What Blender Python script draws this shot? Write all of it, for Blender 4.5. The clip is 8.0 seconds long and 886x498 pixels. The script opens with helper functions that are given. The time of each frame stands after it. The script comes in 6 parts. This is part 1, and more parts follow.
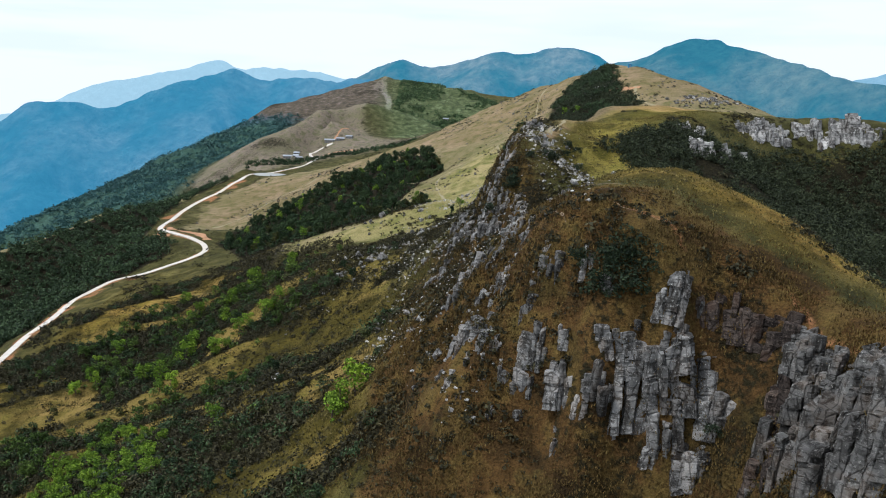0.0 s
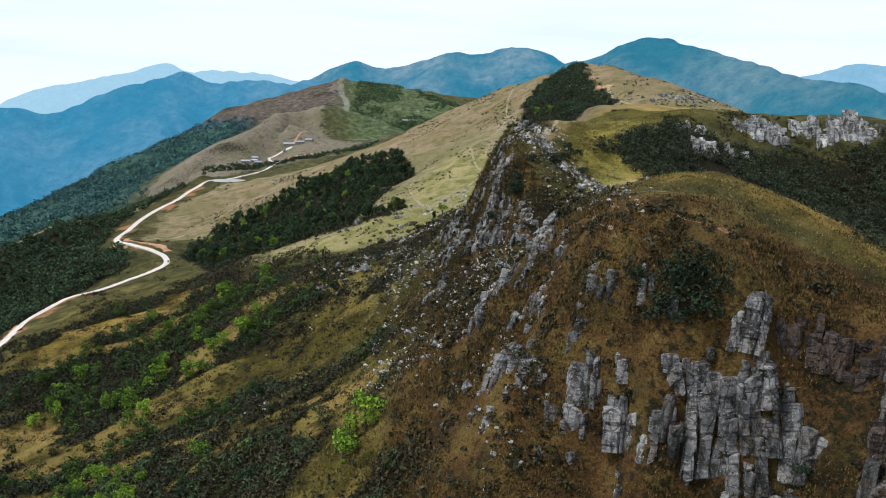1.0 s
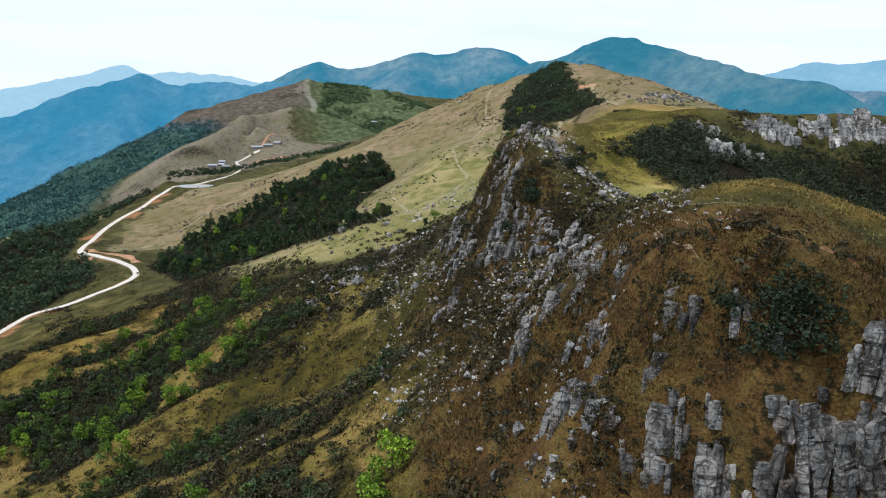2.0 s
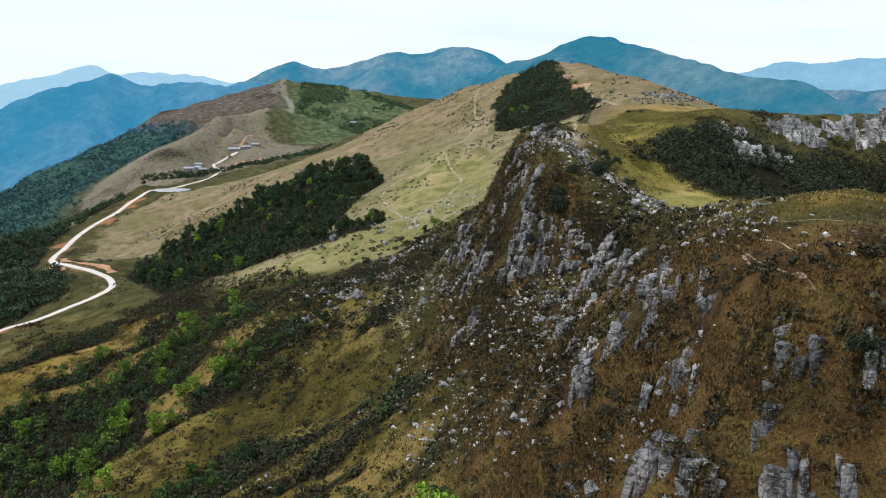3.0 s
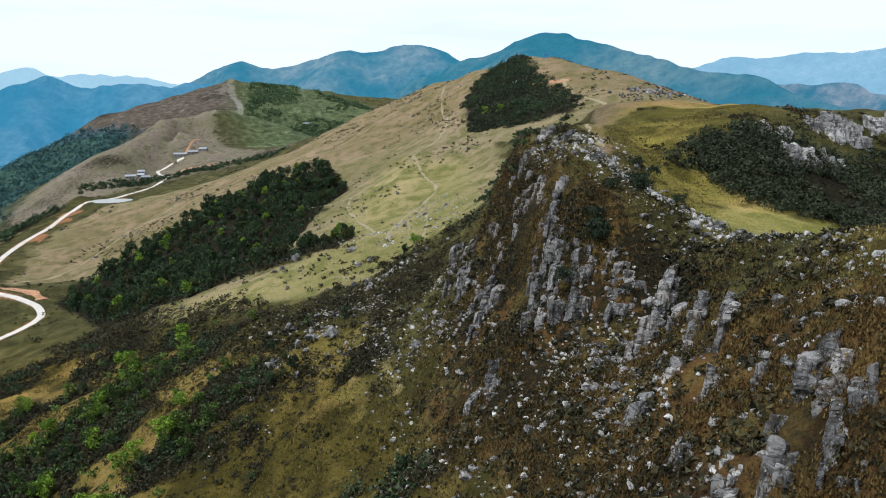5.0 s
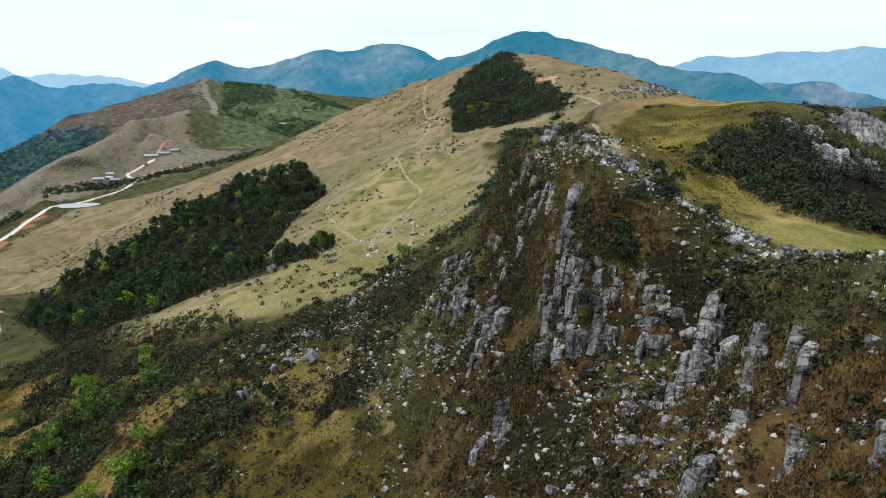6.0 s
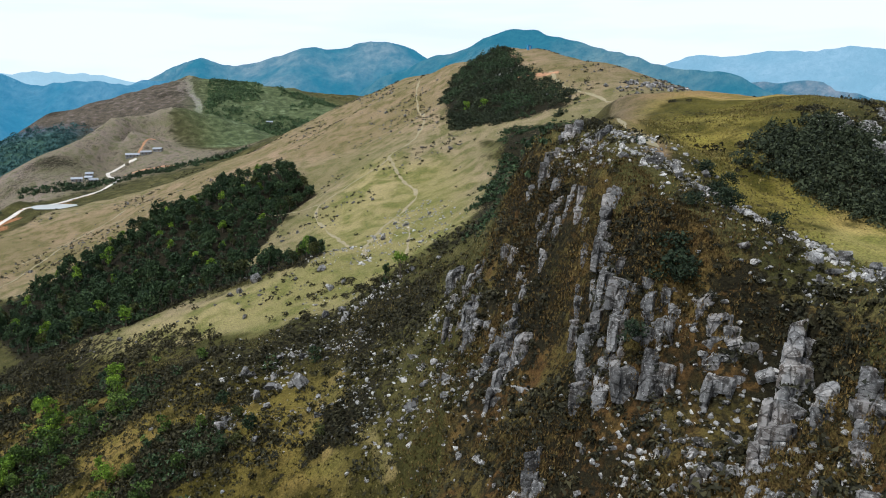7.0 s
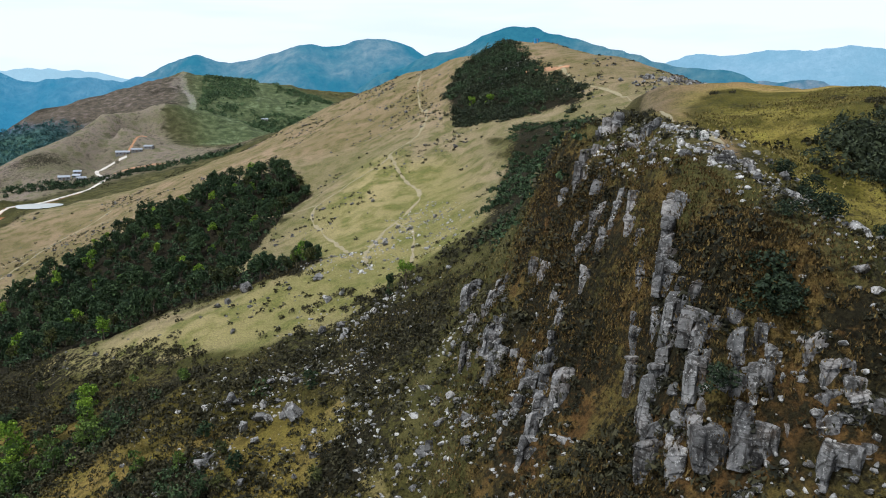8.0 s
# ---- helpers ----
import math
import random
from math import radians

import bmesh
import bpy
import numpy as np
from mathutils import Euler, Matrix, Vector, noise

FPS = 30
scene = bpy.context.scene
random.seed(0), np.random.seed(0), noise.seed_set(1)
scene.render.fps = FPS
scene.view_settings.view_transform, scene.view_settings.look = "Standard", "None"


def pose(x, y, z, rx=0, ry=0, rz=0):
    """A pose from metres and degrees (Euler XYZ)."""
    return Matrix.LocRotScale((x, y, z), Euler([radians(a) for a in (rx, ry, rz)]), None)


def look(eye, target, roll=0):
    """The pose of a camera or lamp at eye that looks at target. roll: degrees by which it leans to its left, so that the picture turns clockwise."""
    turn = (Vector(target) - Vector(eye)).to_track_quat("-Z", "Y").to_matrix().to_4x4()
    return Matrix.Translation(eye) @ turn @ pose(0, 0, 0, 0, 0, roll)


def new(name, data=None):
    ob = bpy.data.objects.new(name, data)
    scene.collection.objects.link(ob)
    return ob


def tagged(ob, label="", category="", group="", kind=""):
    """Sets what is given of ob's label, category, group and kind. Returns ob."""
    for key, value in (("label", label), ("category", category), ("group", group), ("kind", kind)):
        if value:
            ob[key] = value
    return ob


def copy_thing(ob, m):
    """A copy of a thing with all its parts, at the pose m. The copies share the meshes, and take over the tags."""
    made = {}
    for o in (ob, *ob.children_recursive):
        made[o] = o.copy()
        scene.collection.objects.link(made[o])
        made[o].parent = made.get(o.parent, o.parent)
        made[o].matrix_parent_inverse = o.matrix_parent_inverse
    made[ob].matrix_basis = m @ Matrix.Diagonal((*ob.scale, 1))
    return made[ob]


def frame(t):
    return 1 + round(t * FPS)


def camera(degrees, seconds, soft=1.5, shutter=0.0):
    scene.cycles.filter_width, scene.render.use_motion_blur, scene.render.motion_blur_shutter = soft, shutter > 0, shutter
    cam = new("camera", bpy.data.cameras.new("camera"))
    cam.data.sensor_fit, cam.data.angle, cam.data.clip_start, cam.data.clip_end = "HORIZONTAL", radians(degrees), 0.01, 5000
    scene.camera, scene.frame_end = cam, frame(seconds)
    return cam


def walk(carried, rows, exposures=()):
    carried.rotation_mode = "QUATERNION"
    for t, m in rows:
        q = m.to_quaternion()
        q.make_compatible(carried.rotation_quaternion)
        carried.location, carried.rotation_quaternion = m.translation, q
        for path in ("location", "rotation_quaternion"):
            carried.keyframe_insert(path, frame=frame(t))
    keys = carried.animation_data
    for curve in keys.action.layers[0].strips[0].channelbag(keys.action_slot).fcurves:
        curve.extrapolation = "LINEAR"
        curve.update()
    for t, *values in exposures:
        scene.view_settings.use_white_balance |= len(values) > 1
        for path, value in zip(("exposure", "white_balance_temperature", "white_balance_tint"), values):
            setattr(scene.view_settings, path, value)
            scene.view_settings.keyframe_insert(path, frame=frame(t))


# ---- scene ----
cam = camera(60.0, 8.0, soft=1.05, shutter=0.1)
PATH = [
    (0, (0.087, 1.375, -3.037), (0.07, 3.339, -3.412), 2.2),
    (0.5, (-7.171, 10.734, -3.214), (-7.123, 12.698, -3.585), 1.9),
    (1, (-14.201, 20.594, -3.425), (-14.1, 22.557, -3.794), 1.5),
    (1.5, (-20.829, 30.609, -3.439), (-20.677, 32.57, -3.806), 1.2),
    (3, (-36.802, 62.951, -3.172), (-36.541, 64.9, -3.537), 0.9),
    (3.5, (-39.57, 74.508, -2.918), (-39.281, 76.453, -3.284), 0.6),
    (4, (-41.198, 86.669, -2.82), (-40.879, 88.609, -3.188), 0.3),
    (4.5, (-41.932, 98.9, -2.899), (-41.583, 100.834, -3.266), 0.2),
    (6, (-40.91, 135.777, -3.42), (-40.475, 137.694, -3.788), 0.0),
    (6.5, (-40.38, 148.419, -4.156), (-39.925, 150.331, -4.524), 0.0),
    (7, (-39.402, 161.433, -5.069), (-38.937, 163.343, -5.439), 0.1),
    (7.5, (-38.467, 174.295, -6.088), (-37.997, 176.203, -6.459), 0.2),
    (8, (-37.394, 187.028, -6.975), (-36.92, 188.935, -7.348), 0.3),
]
walk(cam, [(t, look(eye, target, roll)) for t, eye, target, roll in PATH], exposures=[(0.0, -0.17, 5640, 8), (8.0, -0.17, 5640, 8)])

# ---- sky and sun: bright thin overcast ----
SUN_ELEVATION, SUN_AZIMUTH = 60.0, -104.0
world = bpy.data.worlds.new("overcast_sky")
scene.world = world
world.use_nodes = True
wn, wl = world.node_tree.nodes, world.node_tree.links
wn.clear()
sky = wn.new("ShaderNodeTexSky")
sky.sky_type = "NISHITA"
sky.sun_disc = False
sky.sun_elevation, sky.sun_rotation = radians(SUN_ELEVATION), radians(SUN_AZIMUTH)
sky.altitude, sky.dust_density = 900.0, 4.0
clear_sky = wn.new("ShaderNodeBackground")
clear_sky.inputs["Strength"].default_value = 0.10
wl.new(sky.outputs[0], clear_sky.inputs["Color"])
cloud = wn.new("ShaderNodeBackground")
cloud.inputs["Strength"].default_value = 1.23
cloud_map = wn.new("ShaderNodeMapping")
cloud_map.inputs["Scale"].default_value = (1.0, 1.0, 9.0)
cloud_noise = wn.new("ShaderNodeTexNoise")
cloud_noise.inputs["Scale"].default_value = 3.5
cloud_noise.inputs["Detail"].default_value = 7.0
cloud_ramp = wn.new("ShaderNodeValToRGB")
cloud_ramp.color_ramp.elements[0].position, cloud_ramp.color_ramp.elements[0].color = 0.34, (0.90, 0.93, 0.93, 1)
cloud_ramp.color_ramp.elements[1].position, cloud_ramp.color_ramp.elements[1].color = 0.52, (1.0, 0.985, 0.96, 1)
coords = wn.new("ShaderNodeTexCoord")
wl.new(coords.outputs["Generated"], cloud_map.inputs["Vector"])
wl.new(cloud_map.outputs[0], cloud_noise.inputs["Vector"])
wl.new(cloud_noise.outputs["Fac"], cloud_ramp.inputs["Fac"])
wl.new(cloud_ramp.outputs[0], cloud.inputs["Color"])
veil = wn.new("ShaderNodeMixShader")
# the haze is thick towards the horizon and thins out overhead
up = wn.new("ShaderNodeSeparateXYZ")
haze = wn.new("ShaderNodeMapRange")
haze.interpolation_type = "SMOOTHSTEP"
for _key, _v in (("From Min", 0.12), ("From Max", 0.65), ("To Min", 0.93), ("To Max", 0.45)):
    haze.inputs[_key].default_value = _v
wl.new(coords.outputs["Generated"], up.inputs[0])
wl.new(up.outputs["Z"], haze.inputs["Value"])
wl.new(haze.outputs[0], veil.inputs["Fac"])
world_out = wn.new("ShaderNodeOutputWorld")
wl.new(clear_sky.outputs[0], veil.inputs[1])
wl.new(cloud.outputs[0], veil.inputs[2])
wl.new(veil.outputs[0], world_out.inputs["Surface"])

sun_data = bpy.data.lights.new("sun", "SUN")
sun_data.energy, sun_data.angle, sun_data.color = 3.5, radians(5), (1.0, 0.95, 0.88)
sun_ob = new("sun", sun_data)
_az, _el = radians(SUN_AZIMUTH), radians(SUN_ELEVATION)
sun_ob.matrix_world = look((300 * math.sin(_az) * math.cos(_el), 300 * math.cos(_az) * math.cos(_el), 300 * math.sin(_el)), (0, 0, 0))


# ---- noise over arrays ----
def _hash(i, j, seed):
    h = (i * 374761393 + j * 668265263 + seed * 974634777) & 0x7FFFFFFF
    h = ((h ^ (h >> 13)) * 1274126177) & 0x7FFFFFFF
    return ((h ^ (h >> 16)) & 0xFFFF) / 65535.0


def vnoise(x, y, seed=0):
    """Smooth value noise in -1..1."""
    x, y = np.asarray(x, float), np.asarray(y, float)
    i, j = np.floor(x).astype(np.int64), np.floor(y).astype(np.int64)
    u, v = x - i, y - j
    u, v = u * u * u * (u * (u * 6 - 15) + 10), v * v * v * (v * (v * 6 - 15) + 10)
    a = _hash(i, j, seed) * (1 - u) + _hash(i + 1, j, seed) * u
    b = _hash(i, j + 1, seed) * (1 - u) + _hash(i + 1, j + 1, seed) * u
    return 2 * (a * (1 - v) + b * v) - 1


def fbm(x, y, size, octaves=4, seed=0, gain=0.5):
    total, amp = 0.0, 1.0
    for k in range(octaves):
        total = total + amp * vnoise(np.asarray(x) / size + 17.3 * k, np.asarray(y) / size - 9.1 * k, seed + k)
        size, amp = size / 2.03, amp * gain
    return total


def ridged(x, y, size, octaves=4, seed=0):
    total, amp = 0.0, 1.0
    for k in range(octaves):
        total = total + amp * (1 - 2 * np.abs(vnoise(np.asarray(x) / size + 5.7 * k, np.asarray(y) / size + 3.9 * k, seed + k)))
        size, amp = size / 2.1, amp * 0.5
    return total


def smooth(a, b, v):
    t = np.clip((np.asarray(v, float) - a) / (b - a), 0, 1)
    return t * t * (3 - 2 * t)


def inside(poly, x, y, soft=10.0):
    """1 inside the polygon, 0 outside, with a soft edge of so many metres."""
    x, y = np.asarray(x, float), np.asarray(y, float)
    odd = np.zeros(x.shape, bool)
    near = np.full(x.shape, 1e9)
    for (x0, y0), (x1, y1) in zip(poly, poly[1:] + poly[:1]):
        cross = ((y0 > y) != (y1 > y)) & (x < (x1 - x0) * (y - y0) / ((y1 - y0) or 1e-9) + x0)
        odd ^= cross
        near = np.minimum(near, seg_distance(x, y, x0, y0, x1, y1))
    return smooth(-soft, soft, np.where(odd, near, -near))


def seg_distance(x, y, x0, y0, x1, y1):
    dx, dy = x1 - x0, y1 - y0
    t = np.clip(((x - x0) * dx + (y - y0) * dy) / (dx * dx + dy * dy + 1e-9), 0, 1)
    return np.hypot(x - x0 - t * dx, y - y0 - t * dy)


def line_distance(line, x, y):
    x, y = np.asarray(x, float), np.asarray(y, float)
    near = np.full(x.shape, 1e9)
    for a, b in zip(line, line[1:]):
        near = np.minimum(near, seg_distance(x, y, a[0], a[1], b[0], b[1]))
    return near


def curve_through(points, step):
    """A smooth line through the points, every so many metres."""
    pts = [np.array(p, float) for p in points]
    pts = [2 * pts[0] - pts[1]] + pts + [2 * pts[-1] - pts[-2]]
    made = []
    for a, b, c, d in zip(pts, pts[1:], pts[2:], pts[3:]):
        n = max(2, int(np.linalg.norm(c - b) / step))
        for k in range(n):
            t = k / n
            made.append(0.5 * (2 * b + (c - a) * t + (2 * a - 5 * b + 4 * c - d) * t * t + (3 * b - a - 3 * c + d) * t ** 3))
    return np.array(made + [pts[-2]])


# ---- the lie of the land: the lines of its landforms (metres) ----
KNOLL_RIM = [(95, 40, -38), (75, 70, -38), (59, 95, -37.5), (62, 112, -37.5), (61.5, 124, -38), (58, 132, -36), (50, 136, -34),
             (39, 134, -31), (42, 140, -26.5), (33, 147, -21.5), (24, 153, -21), (20, 153, -29)]
WALL_FOOT = [(80, 35, -66), (55, 70, -66), (45, 102, -66), (50, 116, -64), (44, 128, -62), (32, 131, -63), (20, 136, -63), (8, 141, -61), (3.6, 152.5, -53),
             (6, 165, -48)]
KNOLL_FACE = [(16.5, 145, -46), (28, 134, -42), (7.5, 180, -40.5), (22, 165, -26), (13, 168, -36), (28, 161, -21.5)]
KNOLL_TOP = [(35, 183, -18), (47, 185, -16), (61, 186, -18), (72, 163, -25.5), (80, 160, -31), (84, 130, -39), (95, 100, -43), (45, 160, -20), (55, 150, -25),
             (40, 215, -23)]
KNOLL_EAST = [(92, 190, -36), (112, 205, -48), (125, 160, -60), (130, 100, -70), (180, 180, -85), (160, 40, -90), (84, 215, -31), (110, 235, -46)]
SADDLE = [(40, 238.5, -27), (48, 250, -29), (32, 232, -36), (30, 225, -38), (64, 240, -28), (85, 262, -32), (20, 205, -38)]
CRAG_RIM = [(28, 253, -31), (33, 254, -29.5), (21, 268, -23), (26, 285, -17), (27, 300, -13), (33, 317, -9.7), (26, 335, -14), (30, 352, -16)]
CRAG_FOOT = [(28, 246, -40), (22.5, 240, -45), (15, 255, -46), (10, 281, -48.5), (6.5, 296, -51.5), (0, 295, -56), (-1, 264, -61), (10, 318, -48), (14, 345, -46)]
BOWL = [(41, 281, -22), (52, 290, -21), (70, 285, -25), (95, 298, -18), (92, 316, -8.5), (113, 287, -30), (110, 300, -24), (60, 320, -15), (45, 318, -11),
        (140, 250, -50), (190, 265, -62), (150, 300, -40)]
EAST_CRAG = [(114, 334, -5), (149, 345, -5), (149, 352, -6), (167, 335, -5), (190, 322, -7), (125, 318, -20), (150, 318, -25), (185, 298, -32), (230, 300, -30)]
KNOLL_TWO = [(45, 345, -8.5), (73, 390, -3.5), (103, 410, -1.5), (131, 430, -2), (135, 390, -3), (160, 400, -8), (73, 350, -7.5), (100, 360, -4)]
CREST = [(150, 470, -6), (185, 562, 7), (165, 620, 21), (150, 683, 32), (138, 711, 35), (115, 760, 26), (91, 822, 18), (70, 900, 5), (60, 1000, -10)]
CREST_EAST = [(240, 520, -15), (300, 480, -50), (260, 650, -10), (330, 720, -60), (220, 800, -15), (400, 500, -110), (450, 800, -120), (250, 950, -60), (300, 1200, -60)]
PASTURE = [(100, 592, -10), (80, 640, -6), (57, 551, -40), (33, 590, -34), (39, 619, -31), (34, 511, -49), (18, 492, -55), (6, 560, -51), (44, 744, -9), (57, 788, -4),
           (20, 680, -36), (2, 781, -30), (70, 691, -12), (60, 500, -40), (62, 440, -32), (78, 520, -26), (50, 400, -32)]
SPUR = [(5.5, 421, -61), (-1.5, 447, -62), (-10, 452, -61), (-15, 401, -70), (-34, 380, -75), (-42, 480, -75), (-22, 341, -72.5), (24, 440, -54), (27, 395, -47),
        (18, 375, -52), (-70, 440, -84), (-110, 470, -96)]
WEST_SLOPE = [(-17, 158, -77.5), (-26, 192, -79.5), (-17, 213, -73), (-40, 236.5, -86), (-55, 229, -91), (-105, 233, -117.5), (-22, 280, -81.5), (-61, 300, -102),
              (-81, 286, -111), (-120, 341, -123), (-148, 356, -124), (-160, 322, -131), (-27, 310, -80), (-50, 355, -83), (-81, 354, -96), (-62, 356, -88.5),
              (-109, 422, -107), (-117, 393, -109), (-132, 425, -114), (-90, 414, -96), (-36, 361, -78)]
NEAR_SLOPE = [(-20, 110, -84), (-60, 130, -100), (-40, 0, -100), (20, 60, -80), (-150, 100, -140), (-110, 180, -121), (-260, 150, -165), (60, -60, -85), (-60, -200, -130),
              (160, -200, -110)]
HOLLOW = [(-147, 494, -116), (-154, 545, -114), (-162, 572, -117), (-191, 642, -117), (-144, 662, -100), (-110, 560, -100), (-90, 608, -76), (-75, 540, -86),
          (-40, 560, -72), (-14, 613, -60), (-30, 640, -50), (-43, 520, -76), (-60, 690, -60), (-100, 720, -72), (-170, 740, -100), (-60, 820, -55), (-130, 840, -80)]
ROAD_LINE = [(-216, 320, -139), (-220, 360, -137), (-226, 400, -135), (-231, 458, -132), (-225, 498, -129), (-210, 512, -127), (-196, 526, -123), (-184, 535, -119),
             (-178, 547, -116), (-185, 565, -114), (-202, 584, -113), (-221, 601, -113), (-236, 615, -113), (-242, 643, -113), (-248, 718, -110), (-241, 790, -104),
             (-232, 850, -96), (-207, 888, -90), (-187, 930, -86)]
WOODS_WEST = [(-270, 500, -150), (-290, 570, -148), (-275, 640, -128), (-270, 440, -158), (-330, 400, -180), (-400, 500, -200), (-273, 785, -108), (-305, 719, -113),
              (-319, 691, -115), (-343, 657, -127), (-371, 618, -137), (-420, 560, -165), (-360, 760, -160), (-420, 700, -190)]
SPRINGS = [(-202, 861, -89.5), (-225, 868, -90), (-190, 880, -89.5), (-238, 872, -88), (-262, 830, -103), (-300, 900, -135), (-120, 960, -72), (-60, 950, -62), (-150, 1010, -72),
           (-185, 1014, -80), (-194, 1055, -77), (-189, 1113, -74), (-183, 1200, -66), (-205, 975, -82)]
FAR_SPUR = [(-229, 1180, -38), (-207, 1215, -25), (-183, 1240, -18), (-149, 1260, -14), (-120, 1270, -13), (-83, 1265, -24), (-38, 1250, -39), (6, 1230, -52), (-280, 1000, -84), (-250, 1040, -62),
            (-227, 1070, -47), (-207, 1090, -38), (-180, 1110, -37), (-156, 1115, -42), (-125, 1122, -54), (-195, 1150, -52), (-150, 1165, -50), (-100, 1180, -58), (-145, 1370, -26), (-130, 1440, -4),
            (-60, 1380, -44), (-240, 1340, -50), (20, 1330, -62), (0, 1140, -60), (66, 1180, -48), (80, 1340, -40), (-300, 1180, -95)]
FAR_HILL = [(-433, 1480, -72), (-398, 1510, -45), (-362, 1540, -23), (-282, 1590, -1), (-220, 1620, 19), (-156, 1684, 46), (-95, 1670, 37), (6, 1600, 21), (63, 1560, 8), (162, 1640, 2), (260, 1560, -6),
            (200, 1750, -70), (-150, 1790, -40), (330, 1500, -50)]
FAR_WOODS = [(-450, 1400, -88), (-490, 1310, -112), (-540, 1200, -150), (-590, 1100, -185), (-640, 1000, -220), (-345, 1330, -76), (-400, 1160, -128), (-457, 947, -170),
             (-560, 800, -250), (-700, 1300, -280), (-700, 900, -350)]
OUTSKIRTS = [(-700, 400, -260), (-700, -300, -240), (0, -700, -200), (700, -300, -220), (800, 500, -220), (800, 1200, -180), (0, 2000, -90), (-700, 1900, -260),
             (700, 1900, -120), (-1300, 900, -520), (-1400, 2400, -420), (1500, 800, -260), (1500, 2400, -80), (0, 3000, -150), (-2800, 1000, -560), (2800, 1000, -280),
             (-2800, 4700, -300), (0, 4700, -250), (2800, 4700, -150), (0, -2500, -320), (-2800, -2500, -380), (2800, -2500, -320)]
LANDFORMS = (KNOLL_RIM, WALL_FOOT, KNOLL_FACE, KNOLL_TOP, KNOLL_EAST, SADDLE, CRAG_RIM, CRAG_FOOT, BOWL, EAST_CRAG, KNOLL_TWO, CREST, CREST_EAST, PASTURE, SPUR,
             WEST_SLOPE, NEAR_SLOPE, HOLLOW, ROAD_LINE, WOODS_WEST, SPRINGS, FAR_SPUR, FAR_HILL, FAR_WOODS, OUTSKIRTS)
_knots = np.array([p for line in LANDFORMS for p in line], float)
_soft2 = 4.0 ** 2


def _kernel(ax, ay, bx, by):
    return -np.sqrt((ax[:, None] - bx[None]) ** 2 + (ay[:, None] - by[None]) ** 2 + _soft2)


_n = len(_knots)
_a = np.zeros((_n + 3, _n + 3))
_a[:_n, :_n] = _kernel(_knots[:, 0], _knots[:, 1], _knots[:, 0], _knots[:, 1]) + 0.6 * np.eye(_n)
_a[:_n, _n:] = np.c_[np.ones(_n), _knots[:, :2]]
_a[_n:, :_n] = _a[:_n, _n:].T
_weights = np.linalg.solve(_a, np.r_[_knots[:, 2], 0, 0, 0])


def landform(x, y):
    """The smooth height of the land."""
    x, y = np.atleast_1d(np.asarray(x, float)), np.atleast_1d(np.asarray(y, float))
    out = np.empty(x.shape)
    for k in range(0, len(x), 20000):
        s = slice(k, k + 20000)
        out[s] = _kernel(x[s], y[s], _knots[:, 0], _knots[:, 1]) @ _weights[:_n] + _weights[_n] + _weights[_n + 1] * x[s] + _weights[_n + 2] * y[s]
    return out


def spacing(marks):
    """Grid lines whose step changes from mark to mark: (place, step)."""
    out, (p, s) = [], marks[0]
    for (a, sa), (b, sb) in zip(marks, marks[1:]):
        p = a
        while p < b:
            out.append(p)
            p += sa + (sb - sa) * (p - a) / (b - a)
    out.append(marks[-1][0])
    return np.array(out)


GX = spacing([(-4900, 400), (-1500, 120), (-600, 14), (-300, 6), (-120, 2.6), (-30, 1.5), (75, 1.5), (170, 3), (350, 9), (900, 50), (2500, 300), (4900, 500)])
GY = spacing([(-4900, 600), (-600, 120), (0, 14), (70, 2.5), (120, 1.4), (330, 1.5), (480, 2.6), (720, 4.5), (1100, 7), (1700, 12), (2500, 90), (4990, 400)])
_mx, _my = np.meshgrid(GX, GY)
_fx, _fy = _mx.ravel(), _my.ravel()
_z = landform(_fx, _fy)
_reach = 1 - smooth(1800, 2600, np.hypot(_fx, _fy))
_bare = landform(_fx + 3, _fy) - landform(_fx - 3, _fy), landform(_fx, _fy + 3) - landform(_fx, _fy - 3)
STEEP = np.hypot(_bare[0], _bare[1]) / 6
ROAD_CURVE = curve_through(ROAD_LINE, 5.0)
_on_road = line_distance([tuple(p[:2]) for p in ROAD_CURVE[::2]], _fx, _fy)
_wild = smooth(4, 16, _on_road)
_z += _reach * _wild * (fbm(_fx, _fy, 38, 3, 3) * 1.3 + fbm(_fx, _fy, 9, 3, 8) * 0.45)
_z += _reach * _wild * smooth(0.45, 1.1, STEEP) * (ridged(_fx * 1.5, _fy, 16, 4, 21) * 1.7)
_z += smooth(600, 1500, np.hypot(_fx, _fy)) * ridged(_fx, _fy, 150, 4, 31) * np.where(np.hypot(_fx, _fy) > 1750, 9.0, 3.5)
_z += smooth(1150, 1260, _fy) * (1 - smooth(1800, 2200, _fy)) * (1 - smooth(500, 800, np.abs(_fx + 150))) * (ridged(_fx + 0.35 * _fy, _fy * 0.55, 85, 4, 33) * 3.5 - 2.0)
_pond = 1 - smooth(1.0, 1.7, np.hypot((_fx + 207) / 18, (_fy - 864) / 20))
_z = _z * (1 - _pond) - 90.6 * _pond
HEIGHT = _z.reshape(_mx.shape)
STEEP = STEEP.reshape(_mx.shape)


